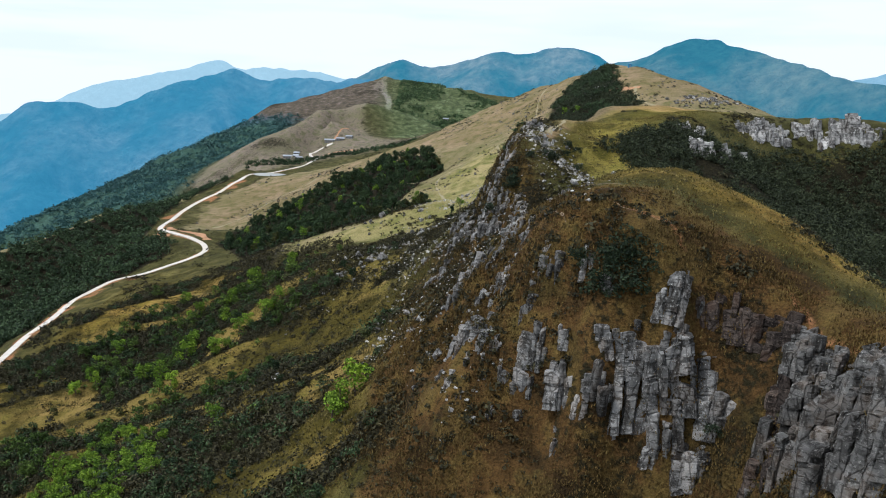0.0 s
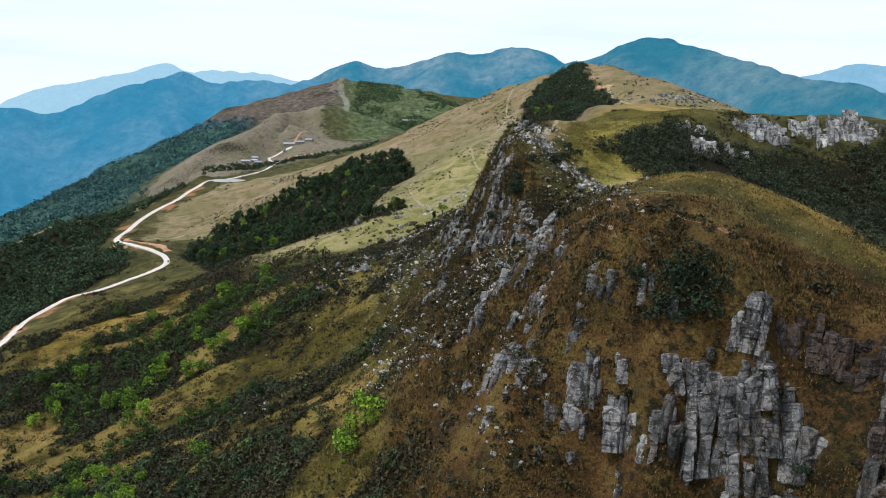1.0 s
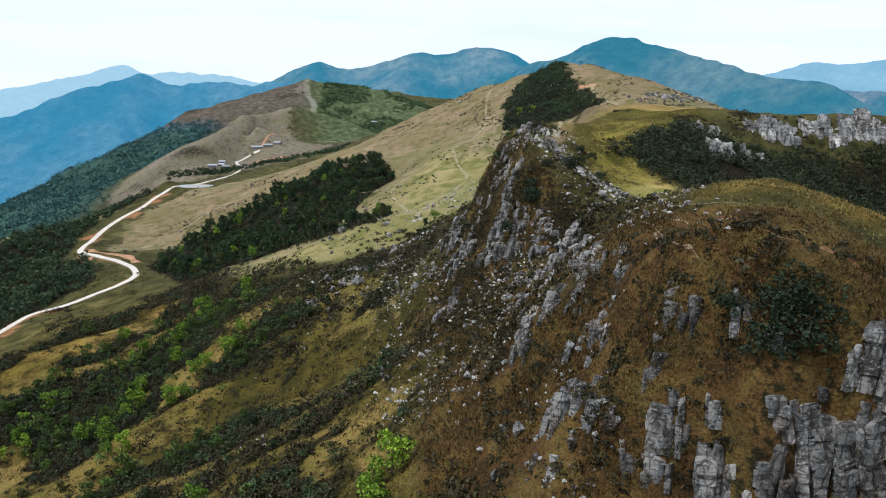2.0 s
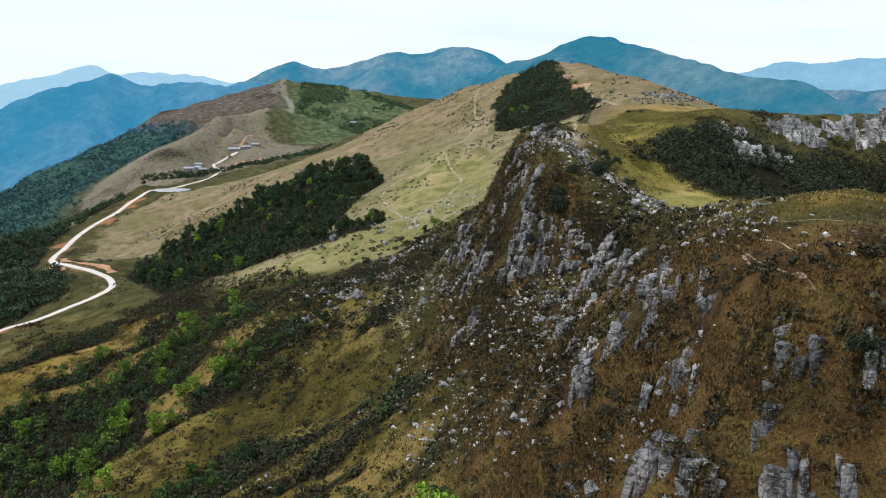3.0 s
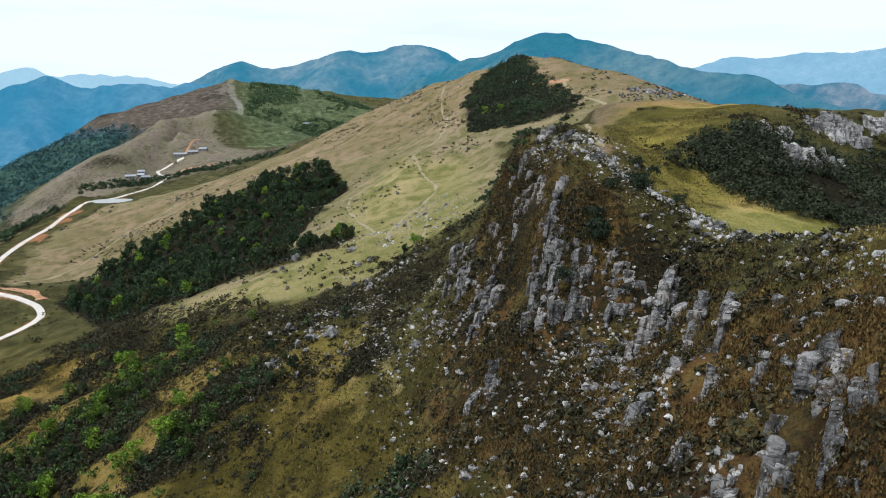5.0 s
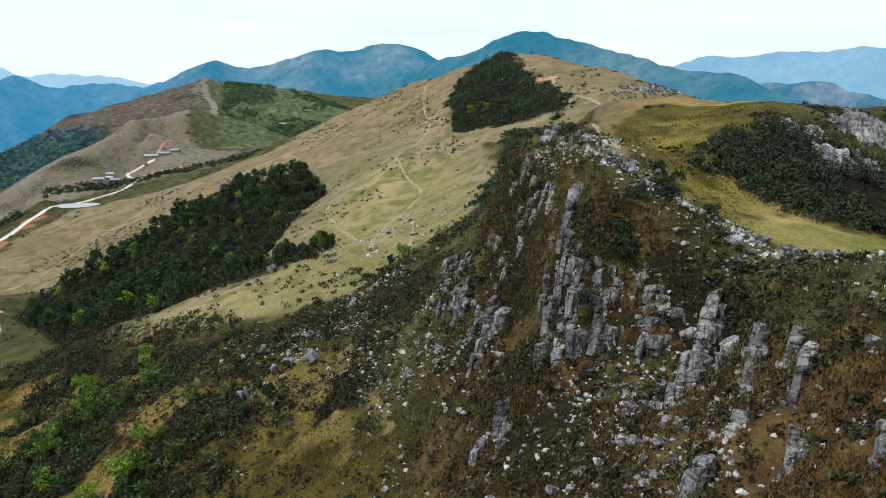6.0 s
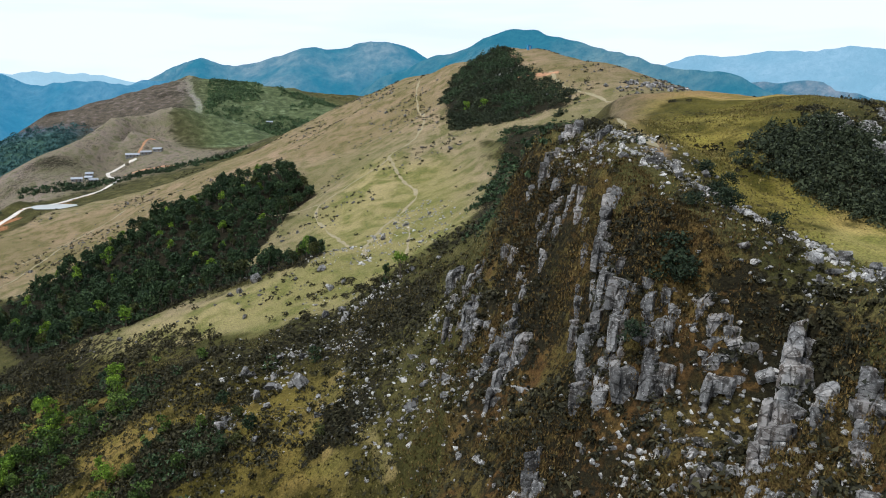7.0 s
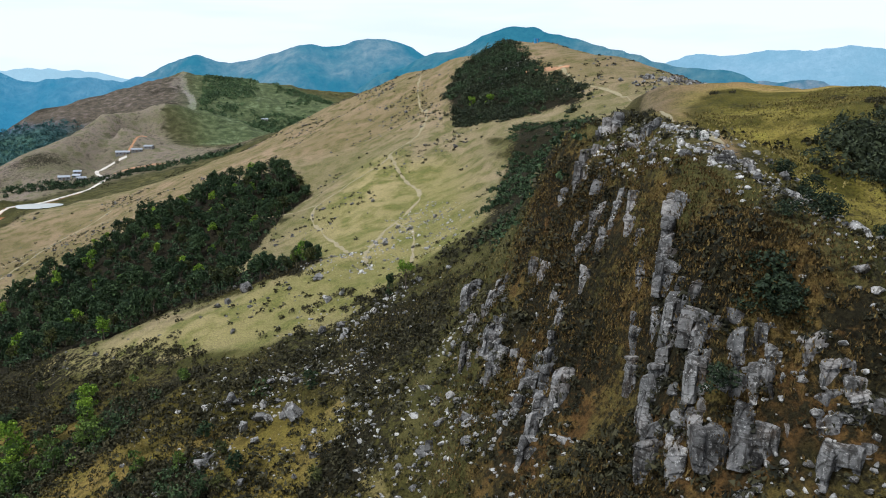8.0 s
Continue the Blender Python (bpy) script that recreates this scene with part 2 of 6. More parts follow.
def ground(x, y, table=None):
    """The height of the ground sheet (or the table's value) at x, y."""
    table = HEIGHT if table is None else table
    i = np.clip(np.searchsorted(GX, x) - 1, 0, len(GX) - 2)
    j = np.clip(np.searchsorted(GY, y) - 1, 0, len(GY) - 2)
    u, v = (x - GX[i]) / (GX[i + 1] - GX[i]), (y - GY[j]) / (GY[j + 1] - GY[j])
    a, b, c, d = table[j, i], table[j, i + 1], table[j + 1, i + 1], table[j + 1, i]
    return np.where(u >= v, a + u * (b - a) + v * (c - b), a + v * (d - a) + u * (c - d))


def slope_way(x, y):
    """Downhill direction in plan and steepness."""
    gx, gy = (ground(x + 4, y) - ground(x - 4, y)) / 8, (ground(x, y + 4) - ground(x, y - 4)) / 8
    s = np.hypot(gx, gy) + 1e-6
    return -gx / s, -gy / s, s


# ---- materials ----
def nodes_of(name):
    m = bpy.data.materials.new(name)
    m.use_nodes = True
    t = m.node_tree
    return m, t.nodes, t.links, t.nodes["Principled BSDF"]


def n_noise(n, l, vec, scale, detail=5.0, rough=0.55):
    x = n.new("ShaderNodeTexNoise")
    x.inputs["Scale"].default_value, x.inputs["Detail"].default_value, x.inputs["Roughness"].default_value = scale, detail, rough
    l.new(vec, x.inputs["Vector"])
    return x.outputs["Fac"]


def n_noise_colour(n, l, vec, scale):
    x = n.new("ShaderNodeTexNoise")
    x.inputs["Scale"].default_value, x.inputs["Detail"].default_value = scale, 3.0
    l.new(vec, x.inputs["Vector"])
    return x.outputs["Color"]


def n_ramp(n, l, fac, stops):
    x = n.new("ShaderNodeValToRGB")
    e = x.color_ramp.elements
    while len(e) < len(stops):
        e.new(0.5)
    for el, (p, c) in zip(e, stops):
        el.position, el.color = p, (*c, 1) if len(c) == 3 else c
    l.new(fac, x.inputs["Fac"])
    return x.outputs["Color"]


def n_mix(n, l, fac, a, b, kind="MIX"):
    x = n.new("ShaderNodeMix")
    x.data_type, x.blend_type = "RGBA", kind
    for key, v in (("Factor", fac), ("A", a), ("B", b)):
        sock = [s for s in x.inputs if s.name == key and (s.type == "RGBA" or key == "Factor" and s.type == "VALUE")][0]
        if isinstance(v, (int, float)):
            sock.default_value = v
        elif isinstance(v, tuple):
            sock.default_value = (*v, 1)
        else:
            l.new(v, sock)
    return [s for s in x.outputs if s.type == "RGBA"][0]


def n_math(n, l, op, a, b):
    x = n.new("ShaderNodeMath")
    x.operation = op
    for k, v in enumerate((a, b)):
        if isinstance(v, (int, float)):
            x.inputs[k].default_value = v
        else:
            l.new(v, x.inputs[k])
    return x.outputs[0]


def n_bump(n, l, b, height, strength, distance):
    x = n.new("ShaderNodeBump")
    x.inputs["Strength"].default_value, x.inputs["Distance"].default_value = strength, distance
    l.new(height, x.inputs["Height"])
    l.new(x.outputs[0], b.inputs["Normal"])


def n_step(n, l, v, lo, hi):
    x = n.new("ShaderNodeMapRange")
    x.interpolation_type = "SMOOTHSTEP"
    x.inputs["From Min"].default_value, x.inputs["From Max"].default_value = lo, hi
    l.new(v, x.inputs["Value"])
    return x.outputs[0]


def ground_material():
    m, n, l, b = nodes_of("hill_ground")
    pos = n.new("ShaderNodeTexCoord").outputs["Object"]
    at = n.new("ShaderNodeAttribute")
    at.attribute_name = "cover"
    sep = n.new("ShaderNodeSeparateColor")
    l.new(at.outputs["Color"], sep.inputs[0])
    dry, scrub, rust, earth = sep.outputs[0], sep.outputs[1], sep.outputs[2], at.outputs["Alpha"]
    big, mid, fine, tuft = n_noise(n, l, pos, 0.018, 6), n_noise(n, l, pos, 0.11, 7), n_noise(n, l, pos, 0.7, 6, 0.65), n_noise(n, l, pos, 2.2, 5, 0.7)
    olive = n_ramp(n, l, mid, [(0.28, (0.030, 0.030, 0.010)), (0.5, (0.068, 0.063, 0.019)), (0.72, (0.12, 0.105, 0.038))])
    straw = n_ramp(n, l, big, [(0.3, (0.19, 0.165, 0.072)), (0.5, (0.255, 0.205, 0.108)), (0.7, (0.335, 0.255, 0.155))])
    gold = n_ramp(n, l, fine, [(0.3, (0.075, 0.062, 0.018)), (0.5, (0.125, 0.098, 0.028)), (0.7, (0.18, 0.14, 0.042))])
    rusty = n_ramp(n, l, mid, [(0.28, (0.024, 0.016, 0.007)), (0.40, (0.056, 0.033, 0.012)), (0.52, (0.108, 0.060, 0.020)), (0.62, (0.145, 0.094, 0.028)), (0.72, (0.08, 0.066, 0.021)), (0.84, (0.05, 0.042, 0.014))])
    gold_part = n_math(n, l, "SUBTRACT", n_step(n, l, n_noise(n, l, pos, 0.06, 6, 0.62), 0.47, 0.60), n_math(n, l, "MULTIPLY", n_step(n, l, rust, 0.6, 0.85), 0.65))
    rusty = n_mix(n, l, n_math(n, l, "MAXIMUM", gold_part, 0.0), rusty, gold)
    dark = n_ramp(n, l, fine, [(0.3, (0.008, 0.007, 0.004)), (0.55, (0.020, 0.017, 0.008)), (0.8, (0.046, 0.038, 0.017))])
    soil = n_ramp(n, l, fine, [(0.3, (0.22, 0.09, 0.035)), (0.7, (0.42, 0.21, 0.10))])

    def spread(w, noise, amount):
        return n_step(n, l, n_math(n, l, "ADD", w, n_math(n, l, "MULTIPLY", n_math(n, l, "SUBTRACT", noise, 0.5), amount)), 0.35, 0.65)

    green = n_ramp(n, l, fine, [(0.3, (0.10, 0.098, 0.034)), (0.7, (0.20, 0.18, 0.07))])
    straw = n_mix(n, l, n_step(n, l, mid, 0.40, 0.66), straw, green)
    c = n_mix(n, l, spread(dry, mid, 0.9), olive, straw)
    # grass tone by zone, with haze painted into the far zones
    tint = n.new("ShaderNodeAttribute")
    tint.attribute_name = "grass_haze_tone"
    c = n_mix(n, l, 1.0, c, tint.outputs["Color"], "MULTIPLY")
    c = n_mix(n, l, spread(rust, mid, 1.0), c, rusty)
    # this channel holds scrub and also the shade painted on the cliff ground
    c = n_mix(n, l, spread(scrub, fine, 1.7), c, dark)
    c = n_mix(n, l, spread(earth, fine, 0.7), c, soil)
    shade = n_ramp(n, l, tuft, [(0.32, (0.38, 0.38, 0.36)), (0.5, (1.0, 1.0, 1.0)), (0.68, (1.5, 1.47, 1.35))])
    c = n_mix(n, l, 0.85, c, shade, "MULTIPLY")
    l.new(c, b.inputs["Base Color"])
    b.inputs["Roughness"].default_value, b.inputs["Specular IOR Level"].default_value = 0.95, 0.1
    n_bump(n, l, b, n_math(n, l, "ADD", fine, n_math(n, l, "MULTIPLY", tuft, 0.5)), 0.9, 1.1)
    return m


def rock_material(name="limestone", tint=(1, 1, 1), stain=0.5, crack=0.6):
    m, n, l, b = nodes_of(name)
    geo = n.new("ShaderNodeNewGeometry")
    info = n.new("ShaderNodeObjectInfo")
    vec = geo.outputs["Position"]
    mapped = n.new("ShaderNodeMapping")
    mapped.inputs["Scale"].default_value = (1.0, 1.0, 0.25)
    l.new(vec, mapped.inputs["Vector"])
    flat = n.new("ShaderNodeMapping")
    flat.inputs["Scale"].default_value = (0.5, 0.5, 2.4)
    flat.inputs["Rotation"].default_value = (0.12, 0.16, 0)
    l.new(vec, flat.inputs["Vector"])
    strk, mid, fine, beds = n_noise(n, l, mapped.outputs[0], 0.7, 7, 0.66), n_noise(n, l, vec, 0.22, 5), n_noise(n, l, vec, 2.4, 7, 0.72), n_noise(n, l, flat.outputs[0], 0.8, 6, 0.7)
    joint_map = n.new("ShaderNodeMapping")
    joint_map.inputs["Scale"].default_value, joint_map.inputs["Rotation"].default_value = (1.0, 1.0, 0.42), (0.10, 0.14, 0.3)
    l.new(n_mix(n, l, 0.2, vec, n_noise_colour(n, l, vec, 0.9)), joint_map.inputs["Vector"])
    cell = n.new("ShaderNodeTexVoronoi")
    cell.feature = "DISTANCE_TO_EDGE"
    cell.inputs["Scale"].default_value = 0.5
    l.new(joint_map.outputs[0], cell.inputs["Vector"])
    joints = n_step(n, l, cell.outputs["Distance"], 0.0, 0.05)
    base = n_ramp(n, l, mid, [(0.34, (0.10, 0.10, 0.098)), (0.5, (0.235, 0.232, 0.226)), (0.66, (0.43, 0.424, 0.41))])
    c = n_mix(n, l, n_math(n, l, "MULTIPLY", n_step(n, l, strk, 0.47, 0.60), 0.9), base, (0.04, 0.037, 0.033))
    c = n_mix(n, l, n_math(n, l, "MULTIPLY", n_step(n, l, beds, 0.54, 0.60), 0.8), c, (0.04, 0.037, 0.032))
    c = n_mix(n, l, n_math(n, l, "MULTIPLY", n_step(n, l, fine, 0.55, 0.66), 0.65), c, (0.62, 0.61, 0.585))
    c = n_mix(n, l, n_math(n, l, "MULTIPLY", n_step(n, l, mid, 0.48, 0.62), stain), c, (0.12, 0.08, 0.05))
    c = n_mix(n, l, n_math(n, l, "MULTIPLY", n_math(n, l, "SUBTRACT", 1.0, joints), crack), c, (0.03, 0.026, 0.022))
    tone = n_ramp(n, l, info.outputs["Random"], [(0.0, (0.55, 0.54, 0.53)), (0.5, (0.86, 0.85, 0.84)), (1.0, (1.2, 1.19, 1.17))])
    c = n_mix(n, l, 1.0, c, tone, "MULTIPLY")
    c = n_mix(n, l, 1.0, c, tint, "MULTIPLY")
    l.new(c, b.inputs["Base Color"])
    b.inputs["Roughness"].default_value, b.inputs["Specular IOR Level"].default_value = 0.9, 0.2
    n_bump(n, l, b, n_math(n, l, "ADD", n_math(n, l, "MULTIPLY", joints, 0.6 * crack), n_math(n, l, "ADD", beds, n_math(n, l, "MULTIPLY", fine, 0.8))), 1.0, 0.4)
    return m


def leaf_material(name, dark, light, per_object=True):
    m, n, l, b = nodes_of(name)
    geo = n.new("ShaderNodeNewGeometry")
    info = n.new("ShaderNodeObjectInfo")
    isl = n_ramp(n, l, geo.outputs["Random Per Island"], [(0.0, dark), (0.75, light), (1.0, tuple(min(1, v * 1.35) for v in light))])
    pos = n.new("ShaderNodeTexCoord").outputs["Object"]
    patch = n_ramp(n, l, n_noise(n, l, pos, 0.02 if not per_object else 0.4, 4), [(0.3, (0.6, 0.62, 0.6)), (0.7, (1.3, 1.25, 1.15))])
    c = n_mix(n, l, 0.8, isl, patch, "MULTIPLY")
    if per_object:
        tone = n_ramp(n, l, info.outputs["Random"], [(0.0, (0.62, 0.68, 0.65)), (1.0, (1.35, 1.25, 1.1))])
        c = n_mix(n, l, 1.0, c, tone, "MULTIPLY")
    l.new(c, b.inputs["Base Color"])
    b.inputs["Roughness"].default_value, b.inputs["Specular IOR Level"].default_value = 0.75, 0.2
    return m


def plain_material(name, color, rough=0.8, vary=0.25, scale=1.5, metal=0.0):
    m, n, l, b = nodes_of(name)
    pos = n.new("ShaderNodeTexCoord").outputs["Object"]
    f1, f2 = n_noise(n, l, pos, scale, 6), n_noise(n, l, pos, scale * 9, 4)
    lo, hi = tuple(v * (1 - vary) for v in color), tuple(min(1, v * (1 + vary)) for v in color)
    c = n_ramp(n, l, f1, [(0.3, lo), (0.7, hi)])
    c = n_mix(n, l, 0.4, c, n_ramp(n, l, f2, [(0.3, (0.7, 0.7, 0.7)), (0.7, (1.2, 1.2, 1.2))]), "MULTIPLY")
    l.new(c, b.inputs["Base Color"])
    b.inputs["Roughness"].default_value, b.inputs["Metallic"].default_value = rough, metal
    n_bump(n, l, b, f2, 0.3, 0.05)
    return m


def haze_glow_material(name, low, high, glow, amount):
    """Far wooded hills; the haze of the air between is added as surface glow."""
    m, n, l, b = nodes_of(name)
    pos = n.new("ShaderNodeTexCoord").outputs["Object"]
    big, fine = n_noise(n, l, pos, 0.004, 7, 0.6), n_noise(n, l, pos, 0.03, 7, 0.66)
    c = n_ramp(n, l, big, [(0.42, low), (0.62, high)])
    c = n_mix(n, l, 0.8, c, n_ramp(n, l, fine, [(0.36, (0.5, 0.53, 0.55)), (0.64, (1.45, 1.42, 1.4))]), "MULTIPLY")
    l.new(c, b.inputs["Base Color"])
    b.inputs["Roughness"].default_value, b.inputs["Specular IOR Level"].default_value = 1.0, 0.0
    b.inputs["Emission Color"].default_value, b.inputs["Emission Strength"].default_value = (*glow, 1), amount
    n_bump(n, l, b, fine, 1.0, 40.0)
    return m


GROUND = ground_material()
ROCK = rock_material("limestone", (0.74, 0.72, 0.69))
ROCK_FACE = rock_material("buttress_limestone", (1.15, 1.13, 1.10), 0.3)
# brown stain is the rock's own; the dark tint adds the recess's shade
ROCK_STAINED_SHADED = rock_material("stained_shaded_limestone", (0.42, 0.33, 0.28), 0.7)
ROCK_PALE = rock_material("pale_limestone", (1.55, 1.52, 1.47), 0.1, 0.15)
CONCRETE = plain_material("pale_concrete", (0.62, 0.56, 0.48), 0.85, 0.12, 0.2)
ORANGE_EARTH = plain_material("orange_earth", (0.42, 0.22, 0.11), 0.95, 0.35, 0.3)


def obj_from(name, verts, faces, mat, parent=None, label=""):
    me = bpy.data.meshes.new(name)
    me.from_pydata([tuple(v) for v in verts], [], [tuple(f) for f in faces])
    me.materials.append(mat)
    ob = new(name, me)
    if parent is not None:
        ob.parent = parent
    if label:
        ob["label"] = label
    return ob


# ---- the ground sheet ----
def grid_faces(nx, ny):
    k = np.arange((ny - 1) * (nx - 1))
    a = (k // (nx - 1)) * nx + k % (nx - 1)
    return np.stack([a, a + 1, a + nx + 1, a, a + nx + 1, a + nx], 1).reshape(-1, 3)


FOREST = [(-15, 648), (-40, 660), (-70, 686), (-98, 686), (-118, 664), (-142, 664), (-160, 636), (-172, 604), (-178, 575), (-160, 548), (-140, 505), (-111, 474), (-89, 469), (-56, 482), (-23, 452), (-12, 470),
          (-20, 497), (-50, 512), (-30, 560), (-8, 610)]
WOODS = [(-238, 330), (-246, 460), (-236, 520), (-205, 548), (-214, 580), (-245, 605), (-262, 680), (-264, 800), (-245, 860), (-285, 850), (-330, 690), (-395, 600), (-520, 480), (-420, 300)]
EAST_WOODS = [(73, 316), (87, 315), (99, 308), (122, 316), (138, 322), (165, 320), (200, 312), (260, 300), (260, 120), (130, 100), (104, 180), (100, 230), (104, 258), (92, 268), (78, 276), (64, 288), (60, 300)]
CREST_WOODS = [(136, 708), (115, 716), (99, 706), (84, 665), (74, 620), (79, 597), (94, 575), (109, 564), (127, 552), (128, 581), (131, 633), (136, 673)]
CRAG_SCRUB = [(92, 563), (108, 540), (112, 503), (70, 420), (34, 345), (25, 330), (20, 345), (24, 383), (27, 410), (54, 468)]
BAND_SCRUB = [(-138, 510), (-104, 478), (-59, 430), (-38, 384), (-22, 398), (0, 396), (23, 388), (8, 349), (-7, 352), (-14, 312), (-57, 336), (-101, 383), (-150, 470)]
LOWER_SCRUB = [(-60, 235), (-75, 300), (-40, 330), (-60, 390), (-20, 425), (12, 405), (2, 372), (-20, 352), (-48, 338), (-70, 380), (-110, 455), (-150, 470), (-175, 390), (-190, 300), (-150, 200)]
PASTURE_ZONE = [(60, 470), (45, 430), (15, 425), (-15, 400), (-60, 415), (-115, 462), (-100, 480), (-25, 455), (-20, 500), (-55, 515), (-10, 640), (-70, 660), (-170, 620), (-225, 620),
                (-232, 780), (-190, 860), (-60, 900), (60, 1000), (140, 900), (200, 720), (260, 600), (190, 470), (110, 420), (80, 560)]
RUST_ZONE = [(85, 60), (74, 122), (66, 140), (50, 153), (36, 162), (28, 172), (34, 232), (40, 245), (24, 285), (30, 320), (22, 345), (0, 320), (-16, 270), (-10, 210), (-20, 150), (-10, 90), (30, 40)]
FAR_BARE = [(-345, 985), (-320, 900), (-250, 900), (-150, 960), (-20, 1000), (-110, 1120), (-140, 1250), (-132, 1500), (-140, 1625), (-250, 1590), (-480, 1540), (-480, 1450), (-330, 1420), (-255, 1200)]

GREEN_SIDE = [(-130, 1640), (-122, 1450), (-132, 1300), (-95, 1160), (60, 1120), (150, 1300), (120, 1450), (10, 1600)]
BOWL_GRASS = [(44, 268), (40, 300), (48, 330), (80, 380), (120, 400), (150, 380), (110, 340), (85, 322), (68, 306), (80, 285), (100, 280), (96, 255), (60, 245)]
SPUR_GRASS = [(60, 560), (40, 430), (-15, 400), (-60, 415), (-115, 462), (-25, 455), (-15, 540), (20, 600)]
CREST_GRASS = [(60, 640), (-20, 680), (-230, 640), (-230, 800), (-60, 900), (60, 1000), (140, 900), (200, 720), (260, 600), (150, 560)]
SADDLE_GRASS = [(52, 242), (48, 268), (62, 282), (90, 270), (92, 250), (72, 240)]
KNOLL_GRASS = [(35, 175), (40, 215), (70, 225), (95, 190), (90, 140), (70, 140), (55, 160)]
ROAD_SIDE = [(-110, 465), (-150, 480), (-185, 520), (-215, 500), (-222, 440), (-215, 380), (-190, 360), (-150, 430)]
FAR_DUSK = [(-470, 1560), (-305, 1640), (-165, 1700), (-158, 1554), (-132, 1420), (-180, 1380), (-290, 1405), (-410, 1440)]
FAR_TRACK = [(-147, 1680), (-150, 1600), (-135, 1500), (-118, 1400), (-115, 1340), (-150, 1260), (-168, 1205)]
RIM_GRASS = [(31, 292), (40, 322), (48, 345), (62, 378), (72, 396), (110, 410), (135, 410), (116, 372), (108, 350), (96, 356), (82, 368), (68, 360), (54, 336), (44, 312), (40, 292)]
DARK_GULLY = [(-150, 490), (-118, 372), (-75, 337), (-56, 345), (-58, 368), (-43, 378), (-46, 402), (-74, 437), (-100, 458)]
WEST_LANES = [(-12, 150), (-8, 240), (-20, 300), (-18, 352), (-45, 372), (-60, 395), (-118, 455), (-160, 470), (-205, 400), (-215, 300), (-190, 150), (-60, 100)]


def lanes(x, y):
    """Bands of grass (low) and scrub (high) that run down the western slope."""
    along, across = 0.86 * x + 0.51 * y, -0.51 * x + 0.86 * y
    open_side = 0.42 * smooth(-95, -45, x) * (1 - smooth(235, 270, y)) - 0.38 * inside(DARK_GULLY, x, y, 8)
    return fbm(along * 0.5 + 7 * vnoise(x / 26, y / 26, 12), across + 9 * vnoise(x / 22, y / 22, 11), 19, 5, 85) - open_side


FAR_TREES = [(-310, 1120), (-345, 1010), (-350, 900), (-420, 760), (-900, 560), (-1700, 700), (-1900, 1900), (-900, 2100), (-560, 1700), (-420, 1500), (-350, 1440), (-280, 1390), (-300, 1300), (-285, 1200)]
WOOD_RIDGE = [(-380, 605), (-343, 657), (-319, 691), (-305, 719), (-273, 785)]
_x, _y = _fx, _fy
_st = STEEP.ravel()
_wob = fbm(_x, _y, 30, 4, 50)
_dry = 0.95 * inside(PASTURE_ZONE, _x + 6 * _wob, _y + 6 * _wob, 12) + 0.62 * inside(FAR_BARE, _x, _y, 25)
_dry = np.maximum(_dry, 0.28 + 0.1 * _wob)
_dry = np.maximum(_dry, np.maximum(0.46 * inside(KNOLL_GRASS, _x, _y, 10), np.maximum(0.42 * inside(BOWL_GRASS, _x, _y, 14), 0.6 * inside(SADDLE_GRASS, _x, _y, 7))) + 0.12 * _wob)
_dry = np.maximum(_dry, 0.8 * inside(RIM_GRASS, _x + 4 * _wob, _y, 8))
_dry *= 1 - 0.5 * inside(FAR_DUSK, _x, _y, 25)
_dry = np.maximum(_dry, 0.58 * (1 - smooth(3, 13, line_distance(FAR_TRACK, _x + 3 * _wob, _y))))
for _l in ([(-21.3, 346.8), (-23.4, 335.6), (-26.4, 328.5), (-26.9, 318.8), (-27, 311.2)], [(-22.5, 341.2), (-20.7, 325.8), (-18.1, 310.1), (-17, 293.8)], [(-23.2, 346), (-26.7, 335.9), (-29.4, 329.2)]):
    _dry = np.maximum(_dry, 0.95 * (1 - smooth(0.4, 2.2, line_distance(_l, _x, _y))))
_dry = np.maximum(_dry, 0.5 * (1 - smooth(0, 11, line_distance([(-20, 355), (-23, 340), (-26, 318), (-28, 300)], _x + 2 * _wob, _y))))
_scrub_shade = np.maximum.reduce([inside(FOREST, _x, _y, 4), inside(WOODS, _x, _y, 8), inside(EAST_WOODS, _x, _y, 10) * 0.85, inside(CREST_WOODS, _x, _y, 6),
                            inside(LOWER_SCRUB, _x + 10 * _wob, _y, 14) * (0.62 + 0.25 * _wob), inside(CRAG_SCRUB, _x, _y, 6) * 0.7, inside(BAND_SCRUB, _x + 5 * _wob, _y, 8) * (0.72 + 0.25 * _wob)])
_scrub_shade = np.maximum(_scrub_shade, smooth(-380, -520, _x) * 1.0)
_scrub_shade = np.maximum(_scrub_shade, smooth(220, 380, _x) * 0.9 * (1 - smooth(1500, 2500, _y)))
_scrub_shade = np.maximum(_scrub_shade, 0.22 + 0.16 * fbm(_x, _y, 18, 4, 60)) * (1 - 0.7 * inside(PASTURE_ZONE, _x, _y, 10))
_scrub_shade = np.maximum(_scrub_shade, inside(FOREST, _x, _y, 4))
_scrub_shade = np.maximum(_scrub_shade, inside(RUST_ZONE, _x, _y, 10) * (0.22 + 0.28 * smooth(180, 240, _y) + 0.22 * fbm(_x, _y, 14, 3, 64)))
_scrub_shade = np.maximum(_scrub_shade, inside(CRAG_SCRUB, _x, _y, 6) * 0.7)
_scrub_shade = np.maximum(_scrub_shade, inside(BAND_SCRUB, _x + 5 * _wob, _y, 8) * (0.52 + 0.25 * _wob))
